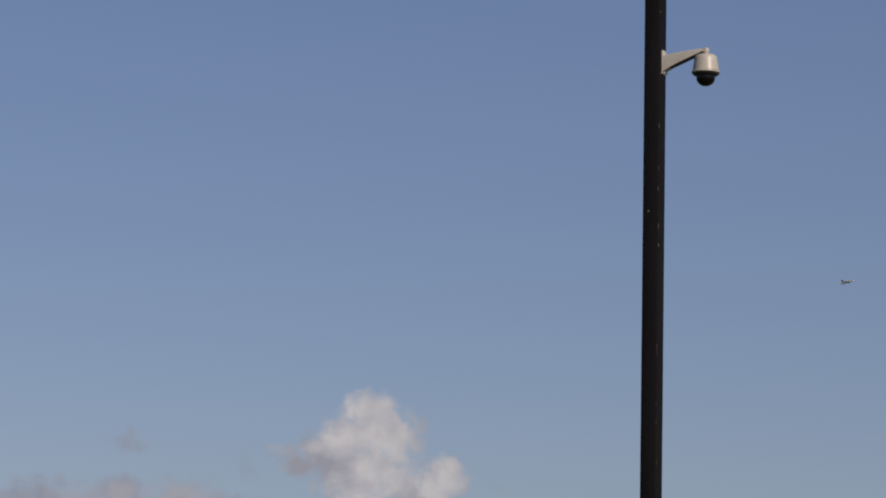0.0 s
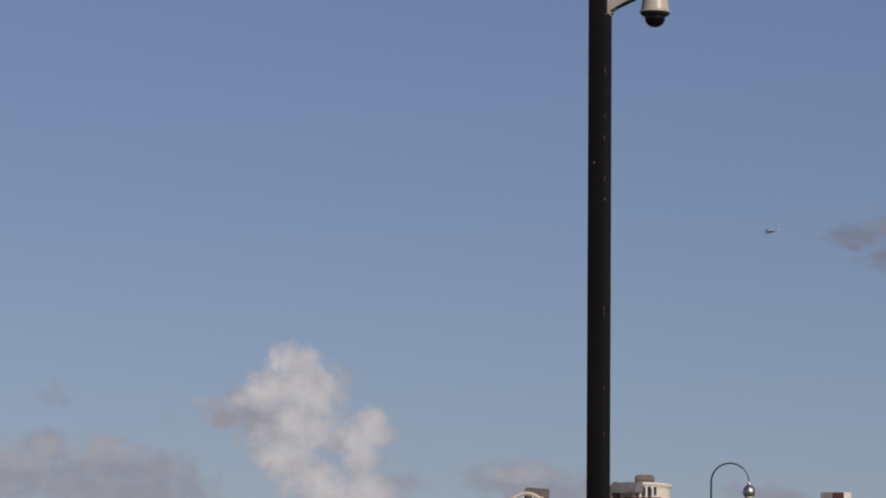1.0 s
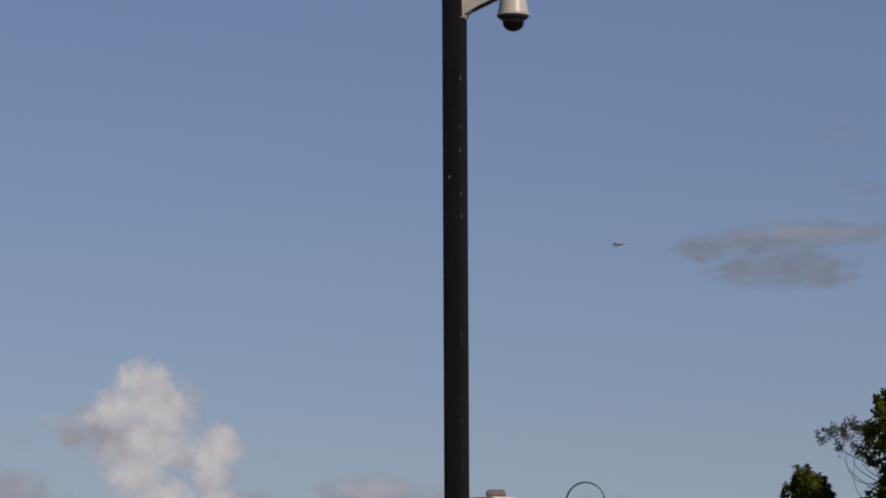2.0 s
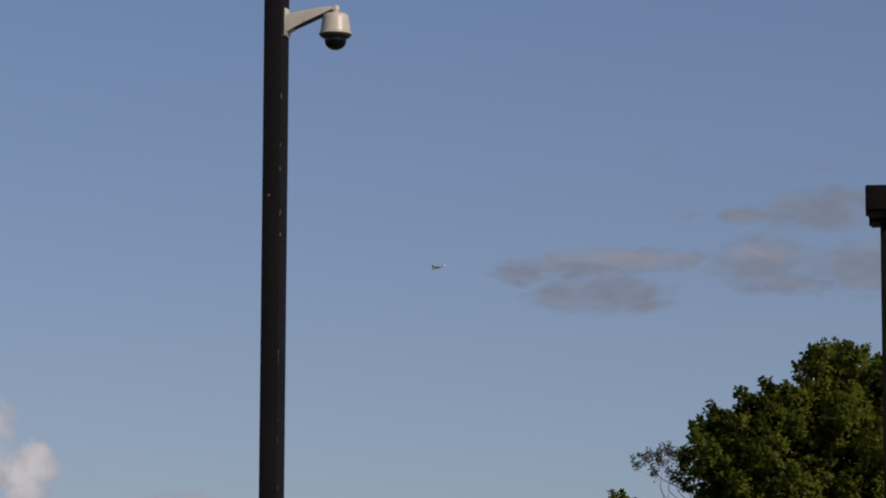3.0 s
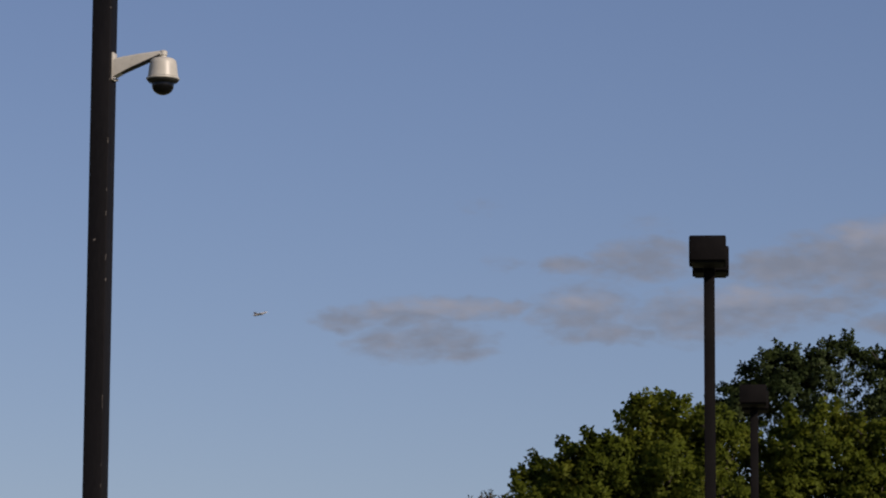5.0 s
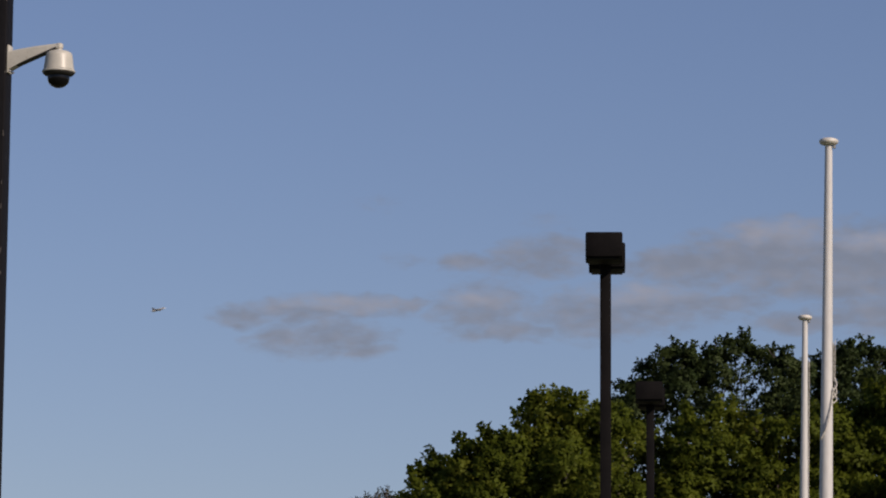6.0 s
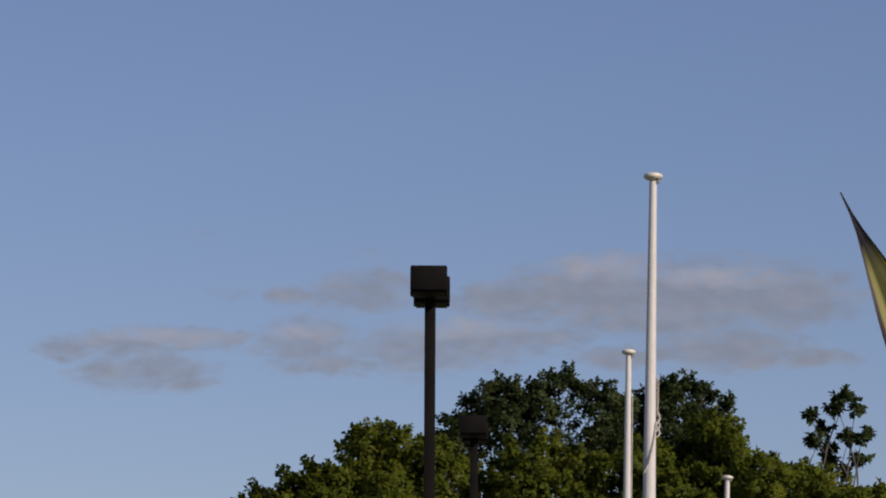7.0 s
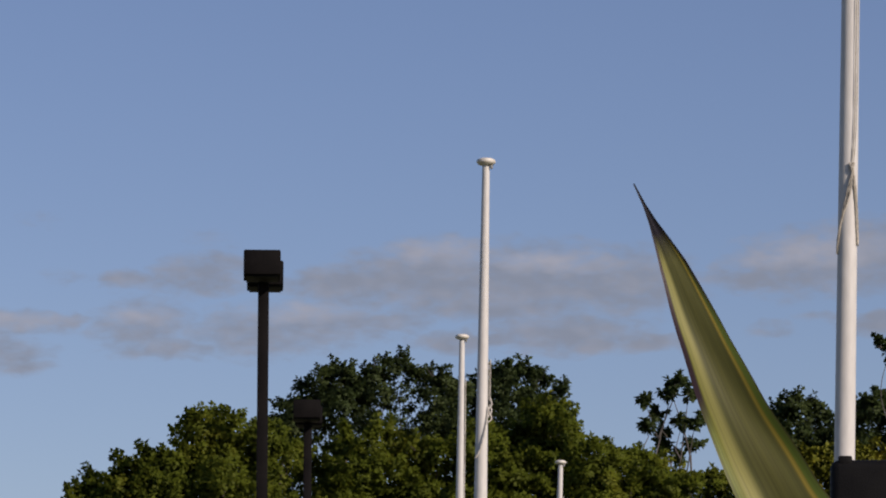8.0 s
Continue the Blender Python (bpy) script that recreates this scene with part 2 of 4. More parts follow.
def cloud_material(name, blobs, bright, grey, white, low, high, cover, warp, grain, soft_noise, flat=1.0):
    """A far sheet of cloud: its UV map holds azimuth and elevation in degrees. Ellipses, broken up by noise, give the cover."""
    m = bpy.data.materials.new(name)
    m.use_nodes = True
    nt = m.node_tree
    n, link = nt.nodes, nt.links.new
    n.remove(n["Principled BSDF"])
    uv = n.new("ShaderNodeUVMap")
    uv.uv_map = "degrees"
    nz = n.new("ShaderNodeTexNoise")
    nz.inputs["Scale"].default_value, nz.inputs["Detail"].default_value, nz.inputs["Roughness"].default_value = grain, 5 if flat == 1 else 2.5, 0.48 if flat == 1 else 0.42
    stretch = n.new("ShaderNodeMapping")
    stretch.inputs["Scale"].default_value = (1, flat, 1)
    link(uv.outputs[0], stretch.inputs[0])
    link(stretch.outputs[0], nz.inputs[0])
    off = n.new("ShaderNodeVectorMath")
    off.operation = "MULTIPLY_ADD"
    off.inputs[1].default_value = (warp[0], warp[1], 0)
    link(nz.outputs["Color"], off.inputs[0])
    cen = n.new("ShaderNodeVectorMath")
    cen.operation = "SUBTRACT"
    cen.inputs[1].default_value = (warp[0] / 2, warp[1] / 2, 0)
    link(uv.outputs[0], cen.inputs[0])
    link(cen.outputs[0], off.inputs[2])
    place = off.outputs[0]

    def field(items):
        total = None
        for az, el, ra, re, *peak in items:
            d = n.new("ShaderNodeVectorMath")
            d.operation = "SUBTRACT"
            d.inputs[1].default_value = (az, el, 0)
            link(place, d.inputs[0])
            s = n.new("ShaderNodeVectorMath")
            s.operation = "MULTIPLY"
            s.inputs[1].default_value = (1 / ra, 1 / re, 0)
            link(d.outputs[0], s.inputs[0])
            q = n.new("ShaderNodeVectorMath")
            q.operation = "DOT_PRODUCT"
            link(s.outputs[0], q.inputs[0])
            link(s.outputs[0], q.inputs[1])
            r = n.new("ShaderNodeMapRange")
            r.inputs["From Min"].default_value, r.inputs["From Max"].default_value = 0, 2.5
            r.inputs["To Min"].default_value, r.inputs["To Max"].default_value = peak[0] if peak else 1, 0
            link(q.outputs["Value"], r.inputs[0])
            if total is None:
                total = r.outputs[0]
            else:
                mx = n.new("ShaderNodeMath")
                mx.operation = "MAXIMUM"
                link(total, mx.inputs[0])
                link(r.outputs[0], mx.inputs[1])
                total = mx.outputs[0]
        return total

    fine = n.new("ShaderNodeTexNoise")
    fine.inputs["Scale"].default_value, fine.inputs["Detail"].default_value = grain * 1.7, 6 if flat == 1 else 2.5
    link(stretch.outputs[0], fine.inputs[0])
    dens = field(blobs)
    near = n.new("ShaderNodeMapRange")
    near.inputs["From Max"].default_value, near.inputs["To Max"].default_value = 0.3, soft_noise
    link(dens, near.inputs[0])
    half = n.new("ShaderNodeMath")
    half.operation = "SUBTRACT"
    half.inputs[1].default_value = 0.5
    link(fine.outputs[0], half.inputs[0])
    broken = n.new("ShaderNodeMath")
    broken.operation = "MULTIPLY_ADD"
    link(half.outputs[0], broken.inputs[0])
    link(near.outputs[0], broken.inputs[1])
    link(dens, broken.inputs[2])
    alpha = n.new("ShaderNodeMapRange")
    alpha.interpolation_type = "SMOOTHSTEP"
    alpha.inputs["From Min"].default_value, alpha.inputs["From Max"].default_value = low, high
    alpha.inputs["To Max"].default_value = cover
    link(broken.outputs[0], alpha.inputs[0])
    # tone: sunlit heads over shaded grey bodies, painted into the sheet's own glow
    tone = n.new("ShaderNodeMath")
    tone.operation = "MULTIPLY_ADD"
    tone.inputs[1].default_value = 0.62
    link(field(bright), tone.inputs[0])
    tn = n.new("ShaderNodeMapRange")
    tn.inputs["From Min"].default_value, tn.inputs["From Max"].default_value = 0.3, 0.7
    tn.inputs["To Min"].default_value, tn.inputs["To Max"].default_value = -0.12, 0.32
    link(nz.outputs[0], tn.inputs[0])
    link(tn.outputs[0], tone.inputs[2])
    ramp = n.new("ShaderNodeValToRGB")
    ramp.color_ramp.elements[0].color, ramp.color_ramp.elements[1].color = (*grey, 1), (*white, 1)
    link(tone.outputs[0], ramp.inputs[0])
    em, tp, mx = n.new("ShaderNodeEmission"), n.new("ShaderNodeBsdfTransparent"), n.new("ShaderNodeMixShader")
    link(ramp.outputs[0], em.inputs[0])
    link(alpha.outputs[0], mx.inputs[0])
    link(tp.outputs[0], mx.inputs[1])
    link(em.outputs[0], mx.inputs[2])
    link(mx.outputs[0], n["Material Output"].inputs[0])
    return m


def cloud_sheet(name, az0, az1, el0, el1, dist, material, label):
    """A curved far sheet over a stretch of sky."""
    na, ne = 24, 8
    bm = bmesh.new()
    layer = bm.loops.layers.uv.new("degrees")
    grid = [[(az0 + (az1 - az0) * i / na, el0 + (el1 - el0) * j / ne) for i in range(na + 1)] for j in range(ne + 1)]
    verts = [[bm.verts.new(at(a, e, dist)) for a, e in row] for row in grid]
    for j in range(ne):
        for i in range(na):
            f = bm.faces.new((verts[j][i], verts[j][i + 1], verts[j + 1][i + 1], verts[j + 1][i]))
            for lp, (q, p) in zip(f.loops, ((j, i), (j, i + 1), (j + 1, i + 1), (j + 1, i))):
                lp[layer].uv = grid[q][p]
    return tagged(new(name, mesh_of(name, bm, material, True)), label, "cloud", kind="stuff")


# ---------------------------------------------------------------- ground, sky and distance
bm = bmesh.new()
bmesh.ops.create_circle(bm, cap_ends=True, segments=64, radius=4800)
tagged(new("ground", mesh_of("ground", bm, GROUND)), "flat dry grassy ground reaching the horizon", "ground", kind="structure")

CUMULUS = [(-0.89, 6.25, 0.41, 0.33), (-0.71, 5.97, 0.54, 0.39), (-1.2, 5.96, 0.37, 0.30), (-1.44, 5.67, 0.48, 0.41), (-0.96, 5.46, 0.76, 0.46),
           (-0.36, 5.22, 0.41, 0.18), (0.14, 5.33, 0.35, 0.32), (0.28, 5.56, 0.14, 0.14), (0.07, 4.90, 0.29, 0.37), (0.15, 4.44, 0.47, 0.36),
           (-1.05, 4.93, 0.50, 0.33), (-0.69, 4.67, 0.43, 0.28), (-0.38, 4.40, 0.43, 0.32), (-2.16, 5.69, 0.28, 0.18, 0.65), (-1.94, 5.49, 0.24, 0.17)]
CUMULUS_LIT = [(-0.93, 6.23, 0.48, 0.38), (-1.13, 5.97, 0.48, 0.29), (-0.64, 5.83, 0.43, 0.34), (0.14, 5.39, 0.34, 0.29), (-0.76, 5.42, 0.48, 0.29),
               (0.02, 5.02, 0.24, 0.29), (-1.0, 4.95, 0.45, 0.3), (-0.55, 4.6, 0.45, 0.3), (0.1, 4.4, 0.4, 0.3)]
BANK = [(-4.35, 5.76, 0.25, 0.18, 0.55), (-2.64, 5.49, 0.14, 0.22, 0.45), (-4.48, 5, 0.34, 0.22), (-4.88, 4.68, 0.73, 0.37), (-3.58, 4.82, 0.60, 0.37),
        (-3.95, 4.54, 0.58, 0.38), (-2.84, 4.66, 0.54, 0.31), (-3.2, 4.42, 1.07, 0.28), (-5.65, 4.75, 0.58, 0.38), (2.37, 4.68, 0.73, 0.23),
        (2.83, 4.51, 0.58, 0.18), (5.88, 4.51, 0.54, 0.12), (0.72, 4.57, 0.35, 0.19, 0.6), (0.87, 5.3, 0.18, 0.08, 0.35), (-6.12, 4.58, 0.68, 0.38)]
BANK_LIT = [(-3.59, 5.03, 0.45, 0.18), (-4.97, 4.88, 0.4, 0.16), (2.38, 4.78, 0.4, 0.11), (-4.48, 5.05, 0.2, 0.11)]
STREAK = [(7.14, 8.21, 0.41, 0.13), (8.05, 8.29, 0.75, 0.20), (8.87, 8.4, 0.84, 0.14), (9.53, 8.42, 0.32, 0.09), (7.8, 7.88, 0.46, 0.20),
          (8.54, 7.91, 0.66, 0.25), (8.99, 7.76, 0.37, 0.13), (10.67, 8.34, 0.63, 0.36), (11.04, 8.04, 0.52, 0.14), (10.39, 9.01, 0.41, 0.13),
          (9.61, 9.05, 0.36, 0.09, 0.45), (9.11, 9.86, 0.33, 0.12, 0.3), (11.62, 9.62, 0.37, 0.13, 0.35), (12.32, 8.27, 0.89, 0.31), (13.18, 8.44, 1.02, 0.31),
          (14.16, 8.45, 0.55, 0.12), (10.14, 9.06, 0.15, 0.10, 0.5), (11.45, 9.08, 0.67, 0.25), (11.81, 9.29, 0.37, 0.14)]
STREAK_LIT = [(8.6, 8.42, 0.9, 0.1), (12.9, 8.62, 0.8, 0.12), (10.65, 8.5, 0.45, 0.12)]
DECK = [(13.5, 9.01, 0.77, 0.20), (14.36, 9.12, 0.82, 0.33), (14.9, 9.3, 0.73, 0.33), (15.15, 8.96, 1.00, 0.35), (16.21, 9.08, 1.64, 0.45),
        (17.53, 9.04, 1.04, 0.43), (15.72, 8.68, 1.27, 0.16), (15.4, 8.19, 0.68, 0.14), (16.79, 8.31, 1.04, 0.26), (17.24, 8.14, 0.45, 0.14),
        (18.1, 8.19, 0.50, 0.12), (19.42, 9.1, 0.50, 0.16), (20.32, 9.3, 0.91, 0.40), (21.22, 9.43, 0.82, 0.43), (19.82, 8.39, 0.36, 0.10, 0.5),
        (20.55, 8.54, 0.36, 0.09, 0.5), (21.25, 8.42, 0.50, 0.15), (22.51, 9.25, 1.09, 0.40)]
DECK_LIT = [(15.0, 9.5, 0.7, 0.15), (20.4, 9.5, 0.9, 0.2), (16.6, 9.35, 0.9, 0.12)]
GREY_CLOUD, LIT_CLOUD = (0.164, 0.210, 0.250), (0.258, 0.298, 0.328)
cloud_sheet("cumulus_cloud", -3.4, 1.4, 3.2, 7.2, 4300,
            cloud_material("cumulus", CUMULUS, CUMULUS_LIT, (0.28, 0.325, 0.355), (0.545, 0.60, 0.57), 0.30, 0.95, 0.97, (0.34, 0.32), 3.0, 0.9),
            "tall white cumulus cloud with grey flanks")
cloud_sheet("cloud_bank", -8.5, 7.6, 2.6, 6.6, 4400,
            cloud_material("low_bank", BANK, BANK_LIT, (0.25, 0.295, 0.335), (0.37, 0.405, 0.41), 0.1, 1.05, 0.85, (0.5, 0.42), 2.6, 1.0),
            "low grey and white cumulus bank near the horizon")
cloud_sheet("streak_cloud", 5.2, 15.6, 7.2, 10.4, 4500,
            cloud_material("streaks", STREAK, STREAK_LIT, GREY_CLOUD, LIT_CLOUD, 0.05, 1.25, 0.88, (0.7, 0.28), 2.2, 1.0, 2.0),
            "thin grey streaks of cloud in the evening sky")
cloud_sheet("cloud_deck", 11.6, 24.5, 7.2, 10.6, 4600,
            cloud_material("deck", DECK, DECK_LIT, GREY_CLOUD, LIT_CLOUD, 0.05, 1.1, 0.9, (0.75, 0.3), 2.0, 1.0, 1.9),
            "broad flat band of soft grey cloud")


# ---------------------------------------------------------------- camera pole
def stand(az, dist, dx=0.0, dy=0.0):
    """A pose on the ground whose y axis points away from the eye point."""
    p = at(az, 0, dist, dx, dy)
    return pose(p.x, p.y, 0, 0, 0, -az)


POLE_D = 24.4
cctv_pole = thing("square_pole", stand(3.622, POLE_D, -0.06, 0.0) @ pose(0.0315, 0, 0, 0, -0.22, 0), "tall square black-painted steel pole with chipped edges", "pole")
bm = bmesh.new()
box(bm, (0.124, 0.124, 8.6), pose(0, 0, 4.3, 0, 0, -21), 0.006, 2)
part("shaft", bm, BLACK_PAINT, cctv_pole)
bm = bmesh.new()
box(bm, (0.36, 0.36, 0.025), pose(0, 0, 0.0125, 0, 0, -21), 0.004)
part("base_plate", bm, BLACK_PAINT, cctv_pole)
bm = bmesh.new()
box(bm, (0.13, 0.13, 0.02), pose(0, 0, 8.61, 0, 0, -21), 0.004)
part("top_cap", bm, BLACK_PAINT, cctv_pole)
for sx in (-1, 1):
    for sy in (-1, 1):
        bm = bmesh.new()
        lathe(bm, [(0.016, 0.025), (0.016, 0.045), (0.008, 0.045), (0.008, 0.06)], 6, pose(0, 0, 0, 0, 0, -21) @ pose(sx * 0.13, sy * 0.13, 0))
        part("bolt", bm, STEEL, cctv_pole, smooth=False)

rng = random.Random(5)
corner = pose(0, 0, 0, 0, 0, -21) @ Vector((0.0608, -0.0608, 0))
for k in range(15):
    z = 3.2 + 4.6 * (k + rng.uniform(-0.9, 0.9)) / 15
    bm = bmesh.new()
    box(bm, (rng.uniform(0.003, 0.007), 0.0025, rng.uniform(0.010, 0.042)), Matrix.Translation((corner.x + rng.uniform(-0.004, 0.002), corner.y - 0.0002, z)) @ pose(0, 0, 0, 0, rng.uniform(-8, 8), 20), 0.0008, 1)
    part("paint_chip", bm, CHIP, cctv_pole, "bare chipped patch on the edge")

# dome camera on its arm; u is one hundredth of the housing's layout step
U = 0.00353
ZC = 6.467
dome = thing("dome_camera", stand(3.622, POLE_D, -0.06, 0.0) @ pose(0.0640, -0.0222, ZC, 0, 0, -21), "cream pendant dome security camera on an arm of the black pole", "security camera")


def zz(k):
    return (122 - k) * U


bm = bmesh.new()
box(bm, (0.012, 0.075, 50 * U), pose(0.006, 0, zz(69.5)), 0.004)
part("mounting_plate", bm, CREAM, dome)
bm = bmesh.new()
low_a, low_b, top_a, top_b = zz(88.5), zz(53.5), zz(55), zz(44.8)
x_a, x_b = 0.011, 0.322
sec = []
for i in range(9):
    t = i / 8
    x = x_a + (x_b - x_a) * t
    top = top_a + (top_b - top_a) * t + 0.004 * math.sin(math.pi * t)
    lo = low_a + (low_b - low_a) * t + 0.012 * math.sin(math.pi * t)
    w = 0.036 - 0.013 * t
    sec.append([bm.verts.new((x, sy * w * f, z)) for sy, f, z in ((-1, 1, lo), (-1, 1, top - 0.012), (-1, 0.6, top), (1, 0.6, top), (1, 1, top - 0.012), (1, 1, lo))])
for a, b in zip(sec, sec[1:]):
    for k in range(6):
        q = (k + 1) % 6
        bm.faces.new((a[k], b[k], b[q], a[q]))
bm.faces.new(sec[0])
bm.faces.new(sec[-1][::-1])
bmesh.ops.recalc_face_normals(bm, faces=bm.faces)
part("arm", bm, CREAM, dome)
# thin dark strip added to stand for shade along the arm's underside
bm = bmesh.new()
box(bm, (0.322, 0.062, 0.007), Matrix.Translation((0.167, 0, (low_a + low_b) / 2 + 0.008)) @ pose(0, 0, 0, 0, -math.degrees(math.atan2(low_b - low_a, 0.321)), 0), 0.001)
part("arm_shade_strip", bm, SHADE_DARK, dome, "dark strip for the arm's shaded underside")
for y in (-0.028, 0.028):
    bm = bmesh.new()
    lathe(bm, [(0.0, -0.010), (0.007, -0.007), (0.007, 0.004), (0.0, 0.006)], 12, pose(0.020, y, zz(91)))
    part("fixing_bolt", bm, STEEL, dome)
NX = 0.330
bm = bmesh.new()
lathe(bm, [(0.020, zz(60)), (0.020, zz(53)), (0.024, zz(53)), (0.024, zz(46)), (0.018, zz(44.4)), (0.0, zz(44))], 24, pose(NX, 0, 0))
part("neck", bm, CREAM, dome, "pale metal neck")
bm = bmesh.new()
lathe(bm, [(0.0, zz(57)), (0.040, zz(57.5)), (0.064, zz(59.3)), (0.079, zz(62.5)), (0.084, zz(68)), (0.089, zz(80)), (0.0955, zz(92.2)), (0.080, zz(92.8)), (0, zz(92.8))][::-1], 48, pose(NX, 0, 0))
part("housing", bm, CREAM, dome)
bm = bmesh.new()
lathe(bm, [(0.080, zz(97.2)), (0.1005, zz(96.8)), (0.1035, zz(95.8)), (0.1035, zz(94.2)), (0.101, zz(93.2)), (0.090, zz(92.4))], 48, pose(NX, 0, 0))
part("rim", bm, CREAM, dome, "cream trim ring around the dome")
# the rim's shadow is put into this ring's dark colour
bm = bmesh.new()
lathe(bm, [(0.060, zz(105)), (0.070, zz(103.5)), (0.088, zz(101)), (0.0965, zz(98.6)), (0.0975, zz(97.3)), (0.085, zz(97.0))], 48, pose(NX, 0, 0))
part("lower_ring", bm, SHADE_DARK, dome, "lower ring coloured dark for the rim's shadow")
bm = bmesh.new()
prof = [(0.069 * math.cos(a), zz(107) - 0.060 * math.sin(a)) for a in [k * math.pi / 2 / 10 for k in range(11)]]
lathe(bm, [(0.0, prof[-1][1])] + prof[::-1][1:] + [(0.069, zz(103))], 40, pose(NX, 0, 0))
part("dome_window", bm, smoke, dome, "smoked black plastic dome")
bm = bmesh.new()
lathe(bm, [(0.0, -0.001), (0.02, 0.0), (0.028, 0.012), (0.028, 0.05), (0.0, 0.052)], 24, pose(NX, 0, zz(116)))
part("lens_unit", bm, BLACK_PLASTIC, dome)


# ---------------------------------------------------------------- car park lights
def shoebox_light(m, label, high=7.95):
    t = thing("parking_lot_light", m, label, "street lamp", "twin shoebox pole lights")
    bm = bmesh.new()
    box(bm, (0.112, 0.112, high), pose(0, 0, high / 2), 0.006)
    part("pole", bm, BROWN_PAINT, t)
    bm = bmesh.new()
    box(bm, (0.30, 0.30, 0.02), pose(0, 0, 0.01), 0.003)
    part("base_plate", bm, BROWN_PAINT, t)
    for s, x in ((-1, -0.016), (1, 0.016)):
        bm = bmesh.new()
        box(bm, (0.372, 0.45, 0.24), pose(x, s * 0.33, high + 0.072), 0.010)
        box(bm, (0.36, 0.44, 0.03), pose(x, s * 0.33, high + 0.187), 0.008)
        head = part("lamp_head", bm, BROWN_PAINT, t, "dark rectangular lamp head")
        bm = bmesh.new()
        box(bm, (0.32, 0.39, 0.012), pose(x, s * 0.33, high - 0.06), 0.002)
        part("lens", bm, BLACK_PLASTIC, head, "unlit flat glass lens")
        bm = bmesh.new()
        box(bm, (0.09, 0.12, 0.09), pose(x * 0.5, s * 0.08, high + 0.09), 0.004)
        part("arm", bm, BROWN_PAINT, t)
    return t


shoebox_light(stand(12.405, 40.0) @ pose(0.042, 0, 0, 0, -0.3, 0), "dark bronze twin shoebox light on a square pole")
shoebox_light(stand(13.075, 54.9) @ pose(0.028, 0, 0, 0, -0.2, 0), "dark bronze twin shoebox light on a square pole before the trees", 8.36)


# ---------------------------------------------------------------- flagpoles
def flagpole(az_low, el_low, az_top, el_top, dist, r_low, r_top, label, capped=True, rope=None):
    """A tapered white pole that stands on the ground, leaning as its two sighted ends say."""
    a, b = at(az_low, el_low, dist), at(az_top, el_top, dist)
    d = (b - a) / (b.z - a.z)
    foot = a - d * a.z
    height = b.z
    lean = Vector((0, 0, 1)).rotation_difference(d.normalized()).to_matrix().to_4x4()
    t = thing("flagpole", Matrix.Translation(foot) @ lean @ pose(0, 0, 0, 0, 0, -az_low), label, "flagpole", "white flagpoles")
    grow = (r_low - r_top) / (b.z - a.z)
    bm = bmesh.new()
    n = 10
    lathe(bm, [(r_top + grow * (height - height * k / n), height * k / n) for k in range(n + 1)], 32)
    part("shaft", bm, WHITE_PAINT, t)
    bm = bmesh.new()
    rb = r_top + grow * height
    lathe(bm, [(rb * 2.2, 0.0), (rb * 2.2, 0.03), (rb * 1.5, 0.08), (rb * 1.05, 0.1)], 32)
    part("base_collar", bm, CAP_PAINT, t)
    if capped:
        bm = bmesh.new()
        lathe(bm, [(r_top, height - 0.012), (0.060, height - 0.006), (0.076, height + 0.008), (0.079, height + 0.020), (0.074, height + 0.034), (0.05, height + 0.045), (0.0, height + 0.048)], 32)
        part("truck", bm, CAP_PAINT, t, "flattened round cap on the pole top")
        bm = bmesh.new()
        lathe(bm, [(0.0, -0.03), (0.012, -0.024), (0.014, 0.0), (0.0, 0.006)], 12, pose(0.045, -0.02, height - 0.015))
        part("pulley", bm, STEEL, t)
    if rope:
        for line, thick in rope(height, r_top, grow):
            bm = bmesh.new()
            pts = curve_points(line, 9)
            tube(bm, pts, [thick * (1 + 0.22 * math.sin(2.3 * k)) for k in range(len(pts))], 6)
            part("halyard", bm, ROPE if dist < 25 else ROPE_PALE, t, "pale frayed halyard rope")
    return t


def rope_mid(h, r, g):
    """Two hanging lines, a tied bundle and a loop round the shaft."""
    z1, z2, z3 = h - 1.63, h - 1.95, h - 2.3
    w = r + g * 1.7 + 0.006
    yield [(w, -0.02, z1), (w + 0.003, -0.02, z1 - 0.15), (w + 0.004, -0.02, z2)], 0.0026
    yield [(w + 0.014, -0.01, z1 + 0.02), (w + 0.013, -0.01, z2), (w + 0.006, -0.03, z2 - 0.14)], 0.0026
    for k in range(3):
        yield [(w + 0.012, -0.02, z2 + 0.03 - 0.06 * k), (w + 0.028, -0.03, z2 - 0.03 - 0.06 * k), (w - 0.002, -0.045, z2 - 0.08 - 0.05 * k)], 0.005
    yield [(w, -0.03, z2 - 0.05), (w - 0.012, -0.05, z2 - 0.18), (w - 0.04, -0.07, z3), (-w * 0.9, -0.04, z3 - 0.12)], 0.006


def rope_thin(h, r, g):
    w = r + g * 1.0 + 0.01
    yield [(w, -0.02, h - 0.45), (w + 0.002, -0.02, h - 1.5), (w + 0.006, -0.02, h - 4.5)], 0.004


